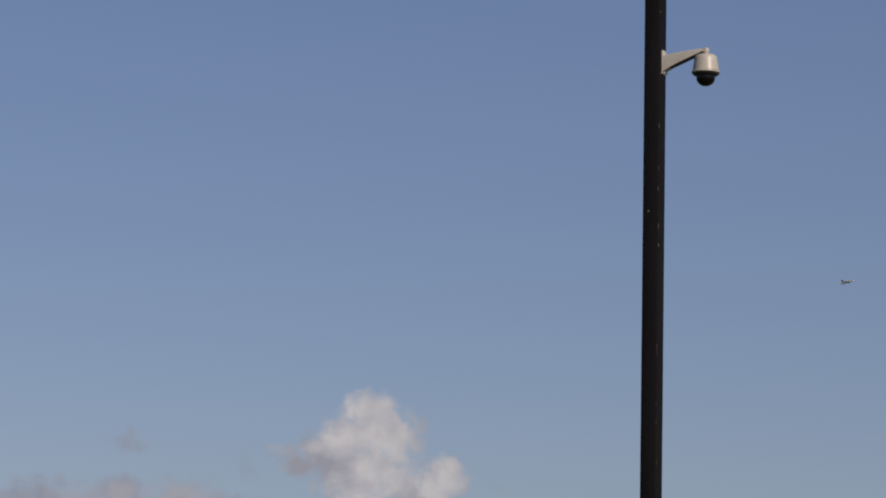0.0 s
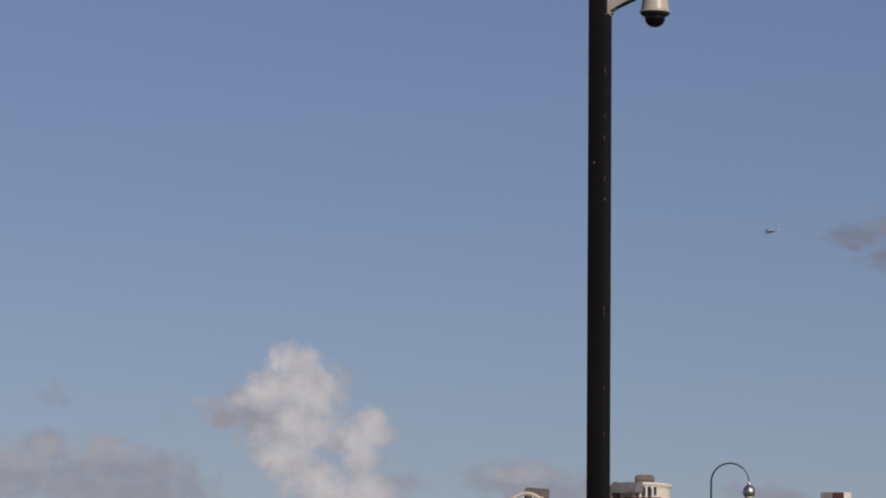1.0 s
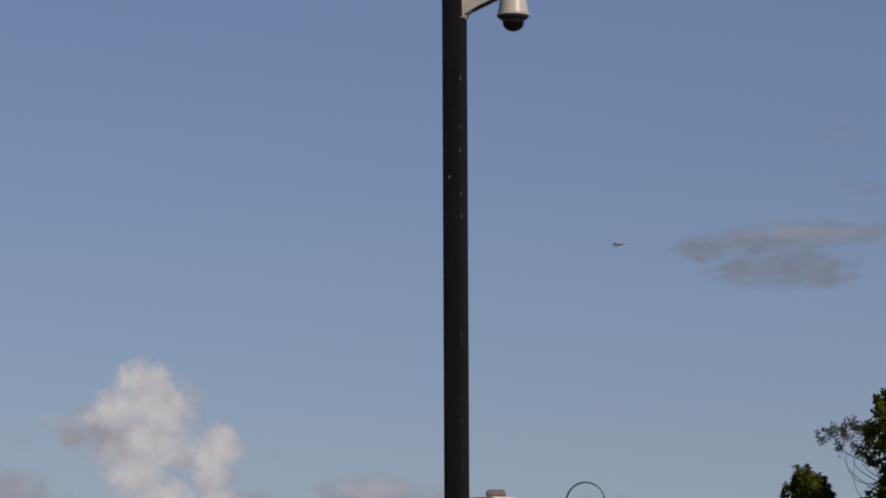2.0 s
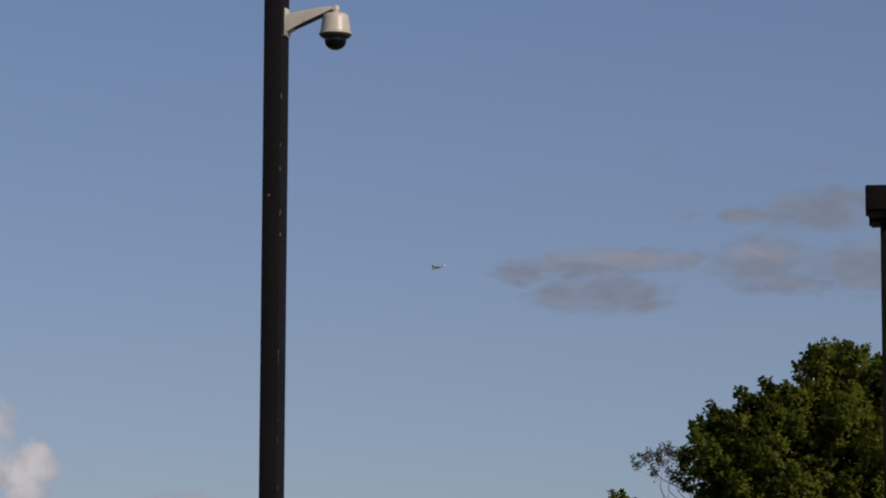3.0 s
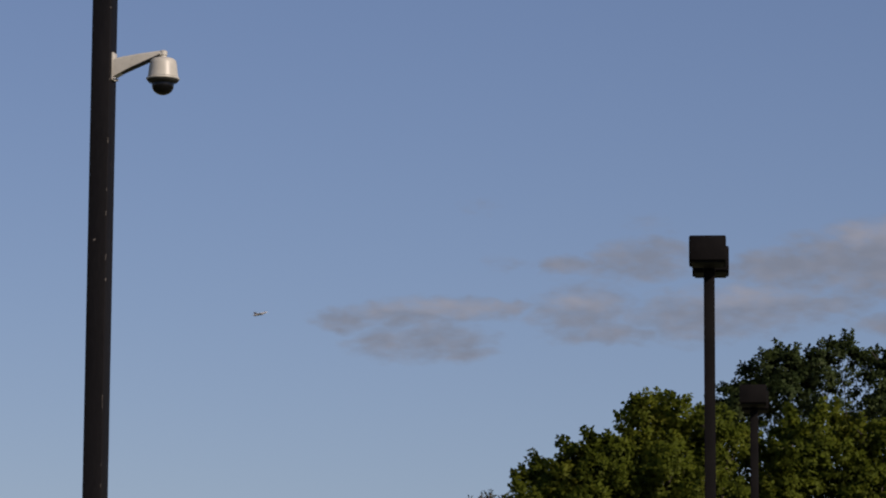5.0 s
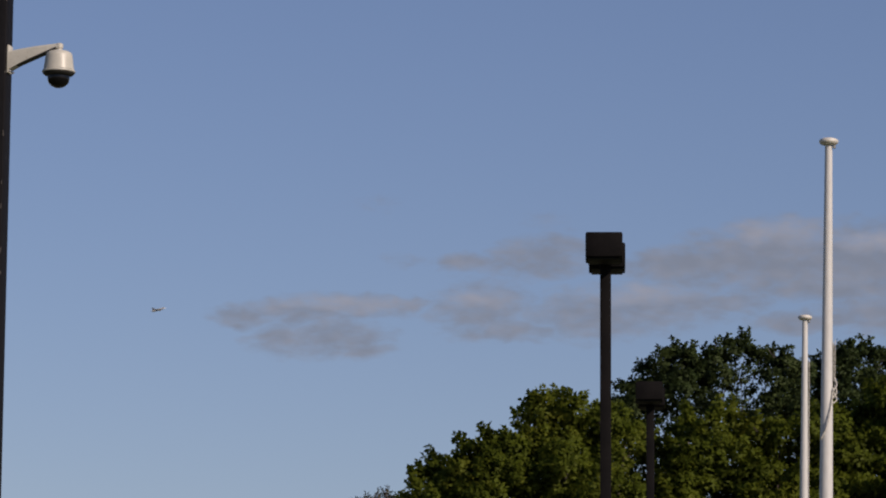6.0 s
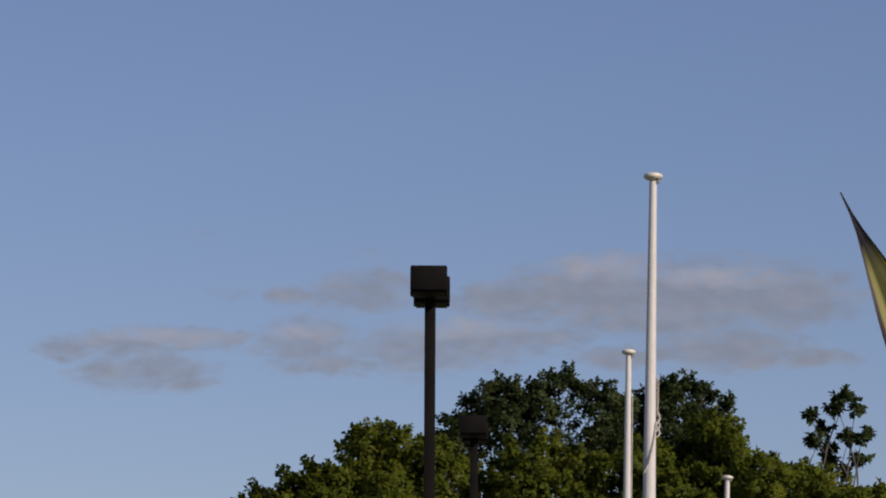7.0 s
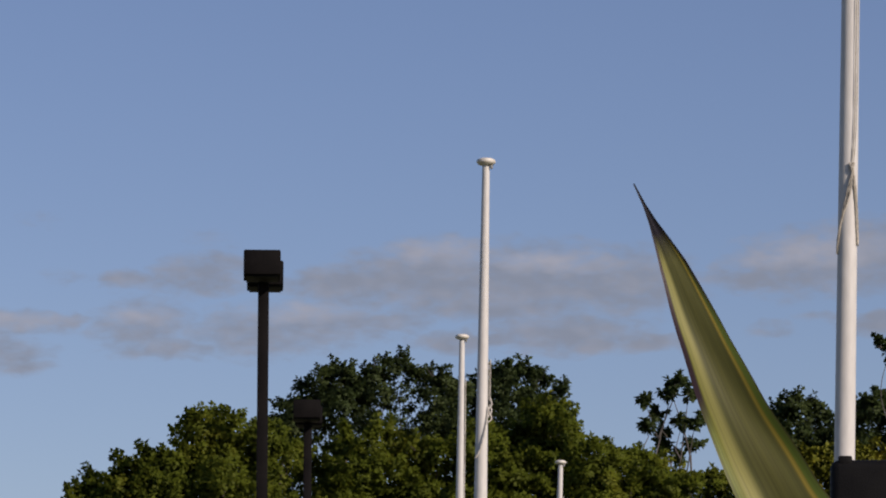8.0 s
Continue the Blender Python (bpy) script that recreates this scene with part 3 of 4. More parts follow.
def rope_near(h, r, g):
    """Lines down the shaft to a cleat knot, with two hanging loops."""
    k = 20.5
    zk = EYE + k * math.tan(radians(10.528))
    zl = EYE + k * math.tan(radians(9.317))
    w = r + g * (h - zk)
    yield [(w * 0.55, -w, h), (w * 0.6, -w, zk + 0.4), (w * 0.35, -w - 0.004, zk)], 0.0024
    yield [(w * 0.8, -w * 0.8, h), (w * 0.82, -w * 0.85, zk + 0.4), (w * 0.5, -w - 0.004, zk)], 0.0024
    yield [(w * 0.1, -w - 0.006, zk + 0.03), (w * 0.4, -w - 0.014, zk - 0.01), (w * 0.55, -w - 0.006, zk + 0.03), (w * 0.3, -w - 0.016, zk)], 0.006
    yield [(w * 0.4, -w - 0.01, zk), (w * 0.2, -w - 0.012, zk - 0.13), (-w * 0.55, -w * 0.95, zk - 0.25), (-w * 0.98, -w * 0.55, zk - 0.36), (-w * 1.05, -w * 0.4, zl), (-w * 0.85, -w * 0.7, zl + 0.12), (-w * 0.4, -w, zk - 0.2), (w * 0.3, -w - 0.012, zk - 0.04)], 0.0055
    yield [(w * 0.5, -w - 0.008, zk), (w * 0.9, -w * 0.75, zk - 0.16), (w * 1.08, -w * 0.35, zk - 0.36), (w * 1.02, -w * 0.5, zk - 0.38), (w * 0.75, -w * 0.85, zk - 0.15), (w * 0.45, -w - 0.01, zk)], 0.005


flagpole(15.581, 5.928, 15.6375, 10.677, 32, 0.0525, 0.030, "white tapered flagpole with a flat cap and tied rope", True, rope_mid)
flagpole(15.279, 5.942, 15.2995, 8.183, 44, 0.044, 0.030, "white flagpole with a flat cap and thin halyard", True, rope_thin)
flagpole(16.7215, 5.952, 16.7325, 6.402, 54, 0.036, 0.033, "white flagpole with a flat cap, its top just showing", True, rope_thin)
flagpole(20.826, 6.496, 21.044, 15.404, 20.5, 0.0535, 0.045, "tall white flagpole with halyard loops tied at a cleat", True, rope_near)

# black cabinet on a stand
p = at(20.621, 6.228, 12.0)
speaker = thing("loudspeaker", stand(20.621, 12.0) @ pose(0.18, 0, 0), "black plastic loudspeaker with rounded corners on a tripod stand", "loudspeaker")
bm = bmesh.new()
box(bm, (0.36, 0.34, 0.62), pose(0, 0, p.z - 0.31), 0.028, 4)
cab = part("cabinet", bm, BLACK_PLASTIC, speaker)
bm = bmesh.new()
box(bm, (0.042, 0.06, 0.03), pose(-0.135, -0.135, p.z - 0.004), 0.006)
part("handle", bm, BLACK_PLASTIC, cab)
bm = bmesh.new()
lathe(bm, [(0.019, 0.9), (0.019, p.z - 0.6)], 20)
part("pole", bm, BLACK_PLASTIC, speaker)
bm = bmesh.new()
lathe(bm, [(0.026, 0.35), (0.026, 1.1), (0.036, 1.1), (0.036, 1.16), (0.02, 1.16)], 20)
part("collar", bm, BLACK_PLASTIC, speaker)
for k in range(3):
    a = k * math.tau / 3 + 0.4
    bm = bmesh.new()
    tube(bm, [(0.02 * math.cos(a), 0.02 * math.sin(a), 1.08), (0.62 * math.cos(a), 0.62 * math.sin(a), 0.015)], 0.012, 8)
    part("leg", bm, BLACK_PLASTIC, speaker)


# ---------------------------------------------------------------- variegated leaf
leaf_mat = bpy.data.materials.new("variegated_leaf")
leaf_mat.use_nodes = True
nt = leaf_mat.node_tree
uvn = nt.nodes.new("ShaderNodeUVMap")
uvn.uv_map = "blade"
sep = nt.nodes.new("ShaderNodeSeparateXYZ")
nt.links.new(uvn.outputs[0], sep.inputs[0])
mpn = nt.nodes.new("ShaderNodeMapping")
mpn.inputs["Scale"].default_value = (42, 1.6, 1)
nt.links.new(uvn.outputs[0], mpn.inputs[0])
fib = nt.nodes.new("ShaderNodeTexNoise")
fib.inputs["Scale"].default_value, fib.inputs["Detail"].default_value = 1.0, 4
nt.links.new(mpn.outputs[0], fib.inputs[0])
jit = nt.nodes.new("ShaderNodeMath")
jit.operation = "MULTIPLY_ADD"
jit.inputs[1].default_value = 0.05
nt.links.new(fib.outputs[0], jit.inputs[0])
shift = nt.nodes.new("ShaderNodeMath")
shift.operation = "SUBTRACT"
shift.inputs[1].default_value = 0.025
nt.links.new(sep.outputs[0], shift.inputs[0])
nt.links.new(shift.outputs[0], jit.inputs[2])
bands = nt.nodes.new("ShaderNodeValToRGB")
stops = [(0.0, (0.10, 0.11, 0.015)), (0.04, (0.13, 0.16, 0.018)), (0.065, (0.15, 0.18, 0.018)), (0.115, (0.19, 0.20, 0.024)), (0.16, (0.285, 0.275, 0.072)), (0.27, (0.25, 0.24, 0.070)),
         (0.34, (0.085, 0.088, 0.018)), (0.42, (0.10, 0.10, 0.022)), (0.62, (0.122, 0.120, 0.030)), (0.80, (0.088, 0.090, 0.016)), (0.862, (0.29, 0.22, 0.025)), (0.90, (0.085, 0.125, 0.010)), (0.97, (0.07, 0.105, 0.009)), (1.0, (0.06, 0.05, 0.012))]
el = bands.color_ramp.elements
el[0].position, el[0].color = stops[0][0], (*stops[0][1], 1)
el[1].position, el[1].color = stops[-1][0], (*stops[-1][1], 1)
for pos, col in stops[1:-1]:
    e = el.new(pos)
    e.color = (*col, 1)
nt.links.new(jit.outputs[0], bands.inputs[0])
tipr = nt.nodes.new("ShaderNodeMapRange")
tipr.inputs["From Min"].default_value, tipr.inputs["From Max"].default_value = 0.967, 0.979
nt.links.new(sep.outputs[1], tipr.inputs[0])
tipm = nt.nodes.new("ShaderNodeMix")
tipm.data_type = "RGBA"
tipm.inputs["B"].default_value = (0.006, 0.003, 0.006, 1)
nt.links.new(tipr.outputs[0], tipm.inputs["Factor"])
# a dried purple rim on the upper part of one margin
rimu = nt.nodes.new("ShaderNodeMapRange")
rimu.inputs["From Min"].default_value, rimu.inputs["From Max"].default_value = 0.125, 0.085
nt.links.new(jit.outputs[0], rimu.inputs[0])
rimv = nt.nodes.new("ShaderNodeMapRange")
rimv.inputs["From Min"].default_value, rimv.inputs["From Max"].default_value = 0.90, 0.915
nt.links.new(sep.outputs[1], rimv.inputs[0])
rimf = nt.nodes.new("ShaderNodeMath")
rimf.operation = "MULTIPLY"
nt.links.new(rimu.outputs[0], rimf.inputs[0])
nt.links.new(rimv.outputs[0], rimf.inputs[1])
rim = nt.nodes.new("ShaderNodeMix")
rim.data_type = "RGBA"
rim.inputs["B"].default_value = (0.022, 0.007, 0.010, 1)
# and a short dark rim under the tip on the other margin
farv = nt.nodes.new("ShaderNodeMapRange")
farv.inputs["From Min"].default_value, farv.inputs["From Max"].default_value = 0.935, 0.965
nt.links.new(sep.outputs[1], farv.inputs[0])
faru = nt.nodes.new("ShaderNodeMapRange")
faru.inputs["From Min"].default_value, faru.inputs["From Max"].default_value = 0.88, 0.95
nt.links.new(jit.outputs[0], faru.inputs[0])
farf = nt.nodes.new("ShaderNodeMath")
farf.operation = "MULTIPLY"
nt.links.new(faru.outputs[0], farf.inputs[0])
nt.links.new(farv.outputs[0], farf.inputs[1])
both = nt.nodes.new("ShaderNodeMath")
both.operation = "MAXIMUM"
nt.links.new(rimf.outputs[0], both.inputs[0])
nt.links.new(farf.outputs[0], both.inputs[1])
nt.links.new(both.outputs[0], rim.inputs["Factor"])
# fibres along the blade
fibm = nt.nodes.new("ShaderNodeMapRange")
fibm.inputs["From Min"].default_value, fibm.inputs["From Max"].default_value = 0.3, 0.7
fibm.inputs["To Min"].default_value, fibm.inputs["To Max"].default_value = 0.62, 0.96
nt.links.new(fib.outputs[0], fibm.inputs[0])
tint = nt.nodes.new("ShaderNodeVectorMath")
tint.operation = "SCALE"
nt.links.new(bands.outputs[0], tint.inputs[0])
nt.links.new(fibm.outputs[0], tint.inputs["Scale"])
nt.links.new(tint.outputs[0], rim.inputs["A"])
nt.links.new(rim.outputs["Result"], tipm.inputs["A"])
pb = nt.nodes["Principled BSDF"]
nt.links.new(tipm.outputs["Result"], pb.inputs["Base Color"])
pb.inputs["Roughness"].default_value = 0.42
bpn = nt.nodes.new("ShaderNodeBump")
bpn.inputs["Strength"].default_value, bpn.inputs["Distance"].default_value = 0.12, 0.001
nt.links.new(fib.outputs[0], bpn.inputs["Height"])
nt.links.new(bpn.outputs[0], pb.inputs["Normal"])

LEAF_D = 3.2
tip = at(17.841, 9.796, LEAF_D)
agave = thing("agave_plant", stand(23.6, LEAF_D), "variegated yellow and green agave leaf with a dark spine tip", "plant")
inv = agave.matrix_basis.inverted()
keys = [Vector((0, 0, 0.05)), inv @ at(22.989, -12.718, LEAF_D), inv @ at(21.762, -0.217, LEAF_D), inv @ at(20.617, 3.850, LEAF_D), inv @ at(19.948, 5.251, LEAF_D), inv @ at(19.329, 6.446, LEAF_D),
        inv @ at(18.765, 7.752, LEAF_D), inv @ at(18.431, 8.569, LEAF_D), inv @ at(18.136, 9.199, LEAF_D), inv @ tip]
spine = curve_points(keys, 14)
run = [0.0]
for a, b in zip(spine, spine[1:]):
    run.append(run[-1] + (b - a).length)
total = run[-1]


def half_width(from_tip):
    """Half the blade's width at a distance from its tip."""
    pts = [(0, 0.0006), (0.02, 0.0014), (0.036, 0.0034), (0.05, 0.0062), (0.075, 0.0114), (0.13, 0.0186), (0.19, 0.0245), (0.28, 0.0330), (0.34, 0.0375), (0.7, 0.055), (1.2, 0.058), (1.8, 0.045), (2.4, 0.05)]
    for (d0, w0), (d1, w1) in zip(pts, pts[1:]):
        if from_tip <= d1:
            return w0 + (w1 - w0) * (from_tip - d0) / (d1 - d0)
    return pts[-1][1]


bm = bmesh.new()
uvl = bm.loops.layers.uv.new("blade")
NU = 14
rings = []
for i, p in enumerate(spine):
    d = (spine[min(i + 1, len(spine) - 1)] - spine[max(i - 1, 0)]).normalized()
    across = d.cross(Vector((0, 1, 0))).normalized()
    across = -across if across.x < 0 else across
    out = across.cross(d).normalized()
    if out.y > 0:
        out = -out
    w = half_width(total - run[i])
    front, back = [], []
    for k in range(NU + 1):
        u = k / NU
        s = 2 * u - 1
        dip = 0.15 * w * (abs(s) ** 1.35 - 0.5) + 0.03 * w * math.sin(run[i] * 37 + 5 * s)
        wav = 1 + 0.012 * math.sin(run[i] * 90)
        q = p + across * (s * w * wav) + out * dip
        front.append(bm.verts.new(q))
        back.append(bm.verts.new(q - out * (0.0005 + 0.0032 * min(1, w / 0.02) * (1 - abs(s) ** 3))))
    rings.append((front, back, run[i] / total))


def blade_face(vs, uvs):
    f = bm.faces.new(vs)
    for lp, q in zip(f.loops, uvs):
        lp[uvl].uv = q


for (fa, ba, va), (fb, bb, vb) in zip(rings, rings[1:]):
    for k in range(NU):
        u0, u1 = k / NU, (k + 1) / NU
        blade_face((fa[k], fa[k + 1], fb[k + 1], fb[k]), ((u0, va), (u1, va), (u1, vb), (u0, vb)))
        blade_face((ba[k + 1], ba[k], bb[k], bb[k + 1]), ((u1, va), (u0, va), (u0, vb), (u1, vb)))
    blade_face((ba[0], fa[0], fb[0], bb[0]), ((0, va), (0, va), (0, vb), (0, vb)))
    blade_face((fa[NU], ba[NU], bb[NU], fb[NU]), ((1, va), (1, va), (1, vb), (1, vb)))
part("leaf", bm, leaf_mat, agave)
bm = bmesh.new()
lathe(bm, [(0.09, 0.0), (0.11, 0.05), (0.08, 0.14), (0.03, 0.2)], 20)
part("stem_base", bm, BARK, agave)


# ---------------------------------------------------------------- hook lamp
hook = thing("street_lamp", stand(5.105, 88.0, -0.101, -1.929), "slender dark shepherd's crook street lamp with a small bell lantern", "street lamp")
top_z = EYE - 0.18 + 88 * math.tan(radians(4.86))
wid = 88 * math.tan(radians(5.56 - 5.018))
r = wid / 2
bm = bmesh.new()
pts = [(0, 0, 0), (0, 0, 3), (0, 0, top_z - r * 1.0)] + [(r - r * math.cos(math.pi * k / 14), 0, top_z - r + r * math.sin(math.pi * k / 14)) for k in range(1, 15)] + [(2 * r, 0, top_z - r - 0.1)]
tube(bm, pts, [0.06, 0.045, 0.022] + [0.021 - 0.0006 * k for k in range(15)], 10)
part("post", bm, LAMP_METAL, hook)
bm = bmesh.new()
lathe(bm, [(0.10, -0.30), (0.132, -0.25), (0.140, -0.19), (0.120, -0.12), (0.075, -0.06), (0.03, -0.03), (0.02, 0.02)], 24, pose(2 * r, 0, top_z - r - 0.02))
part("lantern_hood", bm, STEEL, hook, "shiny rounded metal hood")
bm = bmesh.new()
lathe(bm, [(0.0, -0.44), (0.05, -0.42), (0.085, -0.36), (0.095, -0.30), (0.0, -0.29)], 20, pose(2 * r, 0, top_z - r - 0.02))
part("lantern_glass", bm, LAMP_GLASS, hook, "frosted glass lantern")


# ---------------------------------------------------------------- far buildings
def tower(az, dist, width, depth, roof_z, storeys, wall, label):
    """An apartment tower: walls, a window row and slab edge for each storey."""
    t = thing("apartment_tower", stand(az, dist), label, "building", "far apartment towers")
    bm = bmesh.new()
    box(bm, (width, depth, roof_z), pose(0, 0, roof_z / 2))
    part("wall", bm, wall, t, smooth=False)
    step = roof_z / storeys
    n = max(3, int(width / 3.2))
    bmw = bmesh.new()
    box(bmw, (width / n * 0.62, 0.12, step * 0.5))
    shared = mesh_of("window", bmw, DARK_WINDOW)
    for s in range(storeys):
        bm = bmesh.new()
        box(bm, (width + 0.5, depth + 0.5, 0.22), pose(0, 0, s * step + 0.11 + 0.2))
        part("floor_slab", bm, WALL_WHITE, t, smooth=False)
        for k in range(n):
            w = new("window", shared)
            w.parent = t
            w.matrix_basis = pose(-width / 2 + (k + 0.5) * width / n, -depth / 2 - 0.03, s * step + step * 0.6)
    return t


def vault(bm, r, length, m, n=20, thick=0.0):
    """A half barrel along x."""
    rings = []
    for x in (-length / 2, length / 2):
        rings.append([bm.verts.new(m @ Vector((x, -r * math.cos(math.pi * k / n), r * math.sin(math.pi * k / n)))) for k in range(n + 1)])
    for k in range(n):
        bm.faces.new((rings[0][k], rings[1][k], rings[1][k + 1], rings[0][k + 1]))
    bm.faces.new(rings[0][::-1])
    bm.faces.new(rings[1])
    return bm


FAR = 620
M = FAR * math.pi / 180
TR = EYE + 0.20 + FAR * math.tan(radians(4.33))
tr = tower(4.087, FAR, 15, 14, TR, 15, WALL_CREAM, "far cream apartment tower with vaulted rooftop rooms")
bm = bmesh.new()
vault(bm, 1.75, 4.4, pose(-1.9, -2.6, TR + 1.35, 0, 0, -28))
part("barrel_roof", bm, ROOF_GREY, tr, "grey barrel-vaulted roof")
bm = bmesh.new()
lathe(bm, [(1.9, 0), (1.9, 0.25)], 24, pose(-3.9, -1.55, TR + 1.35, 0, 90, -28))
part("vault_end", bm, ROOF_BROWN, tr)
# dark brown back wall: the open terrace's shade is put into its colour
bm = bmesh.new()
box(bm, (4.0, 0.4, 1.5), pose(-2.0, -1.0, TR + 0.75))
part("recess_shade_wall", bm, ROOF_BROWN, tr, smooth=False)
for k in range(4):
    bm = bmesh.new()
    box(bm, (0.28, 0.28, 2.6), pose(-0.7 + k * 0.95 - 0.2, -3.2, TR + 1.3), 0.02)
    part("column", bm, WALL_WHITE, tr, smooth=False)
bm = bmesh.new()
lathe(bm, [(4.6, 0), (4.6, 2.5), (4.75, 2.5), (4.75, 2.8), (4.3, 3.2), (0, 3.3)], 40, pose(0.15, 2.0, TR))
part("curved_room", bm, WALL_CREAM, tr, "cream curved rooftop room")
bm = bmesh.new()
lathe(bm, [(4.85, 2.72), (4.95, 2.85), (4.85, 2.98)], 40, pose(0.15, 2.0, TR))
part("cornice", bm, WALL_WHITE, tr)
bm = bmesh.new()
lathe(bm, [(0.2, -1.55), (0.5, -1.45), (0.66, -1.15), (0.7, -0.8), (0.7, 0.8), (0.66, 1.15), (0.5, 1.45), (0.2, 1.55)], 20, pose(0.7, -0.5, TR + 3.75, 0, 90, 0))
part("roof_duct", bm, ROOF_BROWN, tr, "grey rounded plant duct")
bm = bmesh.new()
box(bm, (5.8, 0.2, 0.35), pose(0.4, -3.4, TR + 0.55))
part("balcony_rail", bm, DARK_RED, tr, smooth=False)
for k in range(3):
    bm = bmesh.new()
    box(bm, (0.7, 0.15, 1.3), pose(0.3 + k * 0.95, -2.72, TR + 1.75))
    part("roof_window", bm, DARK_WINDOW, tr, smooth=False)

TL = EYE + 0.40 + FAR * math.tan(radians(4.15))
tl = tower(2.507, FAR, 13, 13, TL, 14, WALL_CREAM, "far cream apartment tower with an arched roof frame")
bm = bmesh.new()
arch = [(-3.6 + 6.8 * k / 16, -2, TL + 0.6 + 2.4 * math.sin(math.pi * (0.12 + 0.86 * k / 16))) for k in range(17)]
tube(bm, arch, 0.28, 8)
part("roof_arch", bm, WALL_CREAM, tl)
for k in range(4):
    bm = bmesh.new()
    box(bm, (0.25, 0.25, 2.7), pose(-2.6 + 1.5 * k, -2, TL + 1.2), 0.02)
    part("roof_post", bm, WALL_CREAM, tl, smooth=False)
bm = bmesh.new()
n = 10
prev = None
for k in range(n + 1):
    x = -1.0 + 3.95 * k / n
    z = TL + 4.05 - 0.25 * (k / n)
    cur = [bm.verts.new((x, y, q)) for y in (-1, 2) for q in (TL, z - (0.5 if k == 0 else 0))]
    if prev:
        for a, b in ((0, 1), (1, 3), (3, 2), (2, 0)):
            bm.faces.new((prev[a], prev[b], cur[b], cur[a]))
    else:
        bm.faces.new((cur[0], cur[1], cur[3], cur[2]))
    prev = cur
bm.faces.new((prev[2], prev[3], prev[1], prev[0]))
bmesh.ops.recalc_face_normals(bm, faces=bm.faces)
part("plant_screen", bm, ROOF_BROWN, tl, "dark brown louvred plant screen", smooth=False)

TB = EYE + 0.20 + FAR * math.tan(radians(4.1))
tb = tower(6.887, FAR, 9, 10, TB, 14, WALL_WHITE, "far white tower with grey, red and white roof blocks")
hb = FAR * (math.tan(radians(4.5)) - math.tan(radians(4.1)))
for x0, x1, mt in ((6.594, 6.755, ROOF_GREY), (6.758, 6.925, DARK_RED), (6.928, 7.029, WALL_WHITE)):
    bm = bmesh.new()
    box(bm, ((x1 - x0) * M, 3.0, hb), pose(((x0 + x1) / 2 - 6.8) * M, 0, TB + hb / 2), 0.03)
    part("roof_block", bm, mt, tb, smooth=False)

# ---------------------------------------------------------------- aircraft
p = at(5.973, 8.277, 3500)
jet = thing("jet_aircraft", pose(p.x, p.y, p.z, 0, -12, -30), "small pale grey twin-tailed jet far off in the sky", "aircraft")
bm = bmesh.new()
lathe(bm, [(0.0, -6.5), (0.8, -6.3), (0.95, -2), (0.9, 2), (0.6, 4.5), (0.0, 6.8)], 14, pose(0, 0, 0, 0, 90, 0))
part("fuselage", bm, JET_HAZE_GREY, jet)
for s in (-1, 1):
    bm = bmesh.new()
    vs = [bm.verts.new((x, s * y, z)) for z in (-0.08, 0.08) for x, y in ((1.8, 0.6), (-0.6, 5.2), (-2.2, 5.2), (-2.6, 0.6))]
    bmesh.ops.convex_hull(bm, input=vs)
    part("wing", bm, JET_HAZE_GREY, jet, smooth=False)
    bm = bmesh.new()
    vs = [bm.verts.new((x, s * (0.7 + 0.35 * (z > 1)) + d, z)) for d in (-0.06, 0.06) for x, z in ((-3.2, 0.5), (-5.2, 3.0), (-6.3, 3.0), (-5.9, 0.5))]
    bmesh.ops.convex_hull(bm, input=vs)
    part("tail_fin", bm, JET_DARK, jet, smooth=False)
    bm = bmesh.new()
    vs = [bm.verts.new((x, s * y, z)) for z in (-0.06, 0.06) for x, y in ((-4.6, 0.7), (-6.2, 3.0), (-7.0, 3.0), (-6.8, 0.7))]
    bmesh.ops.convex_hull(bm, input=vs)
    part("tailplane", bm, JET_HAZE_GREY, jet, smooth=False)
bm = bmesh.new()
bmesh.ops.create_icosphere(bm, subdivisions=2, radius=0.7, matrix=pose(3.6, 0, 0.5) @ Matrix.Diagonal((2.2, 0.7, 0.8, 1)))
part("canopy", bm, JET_DARK, jet)


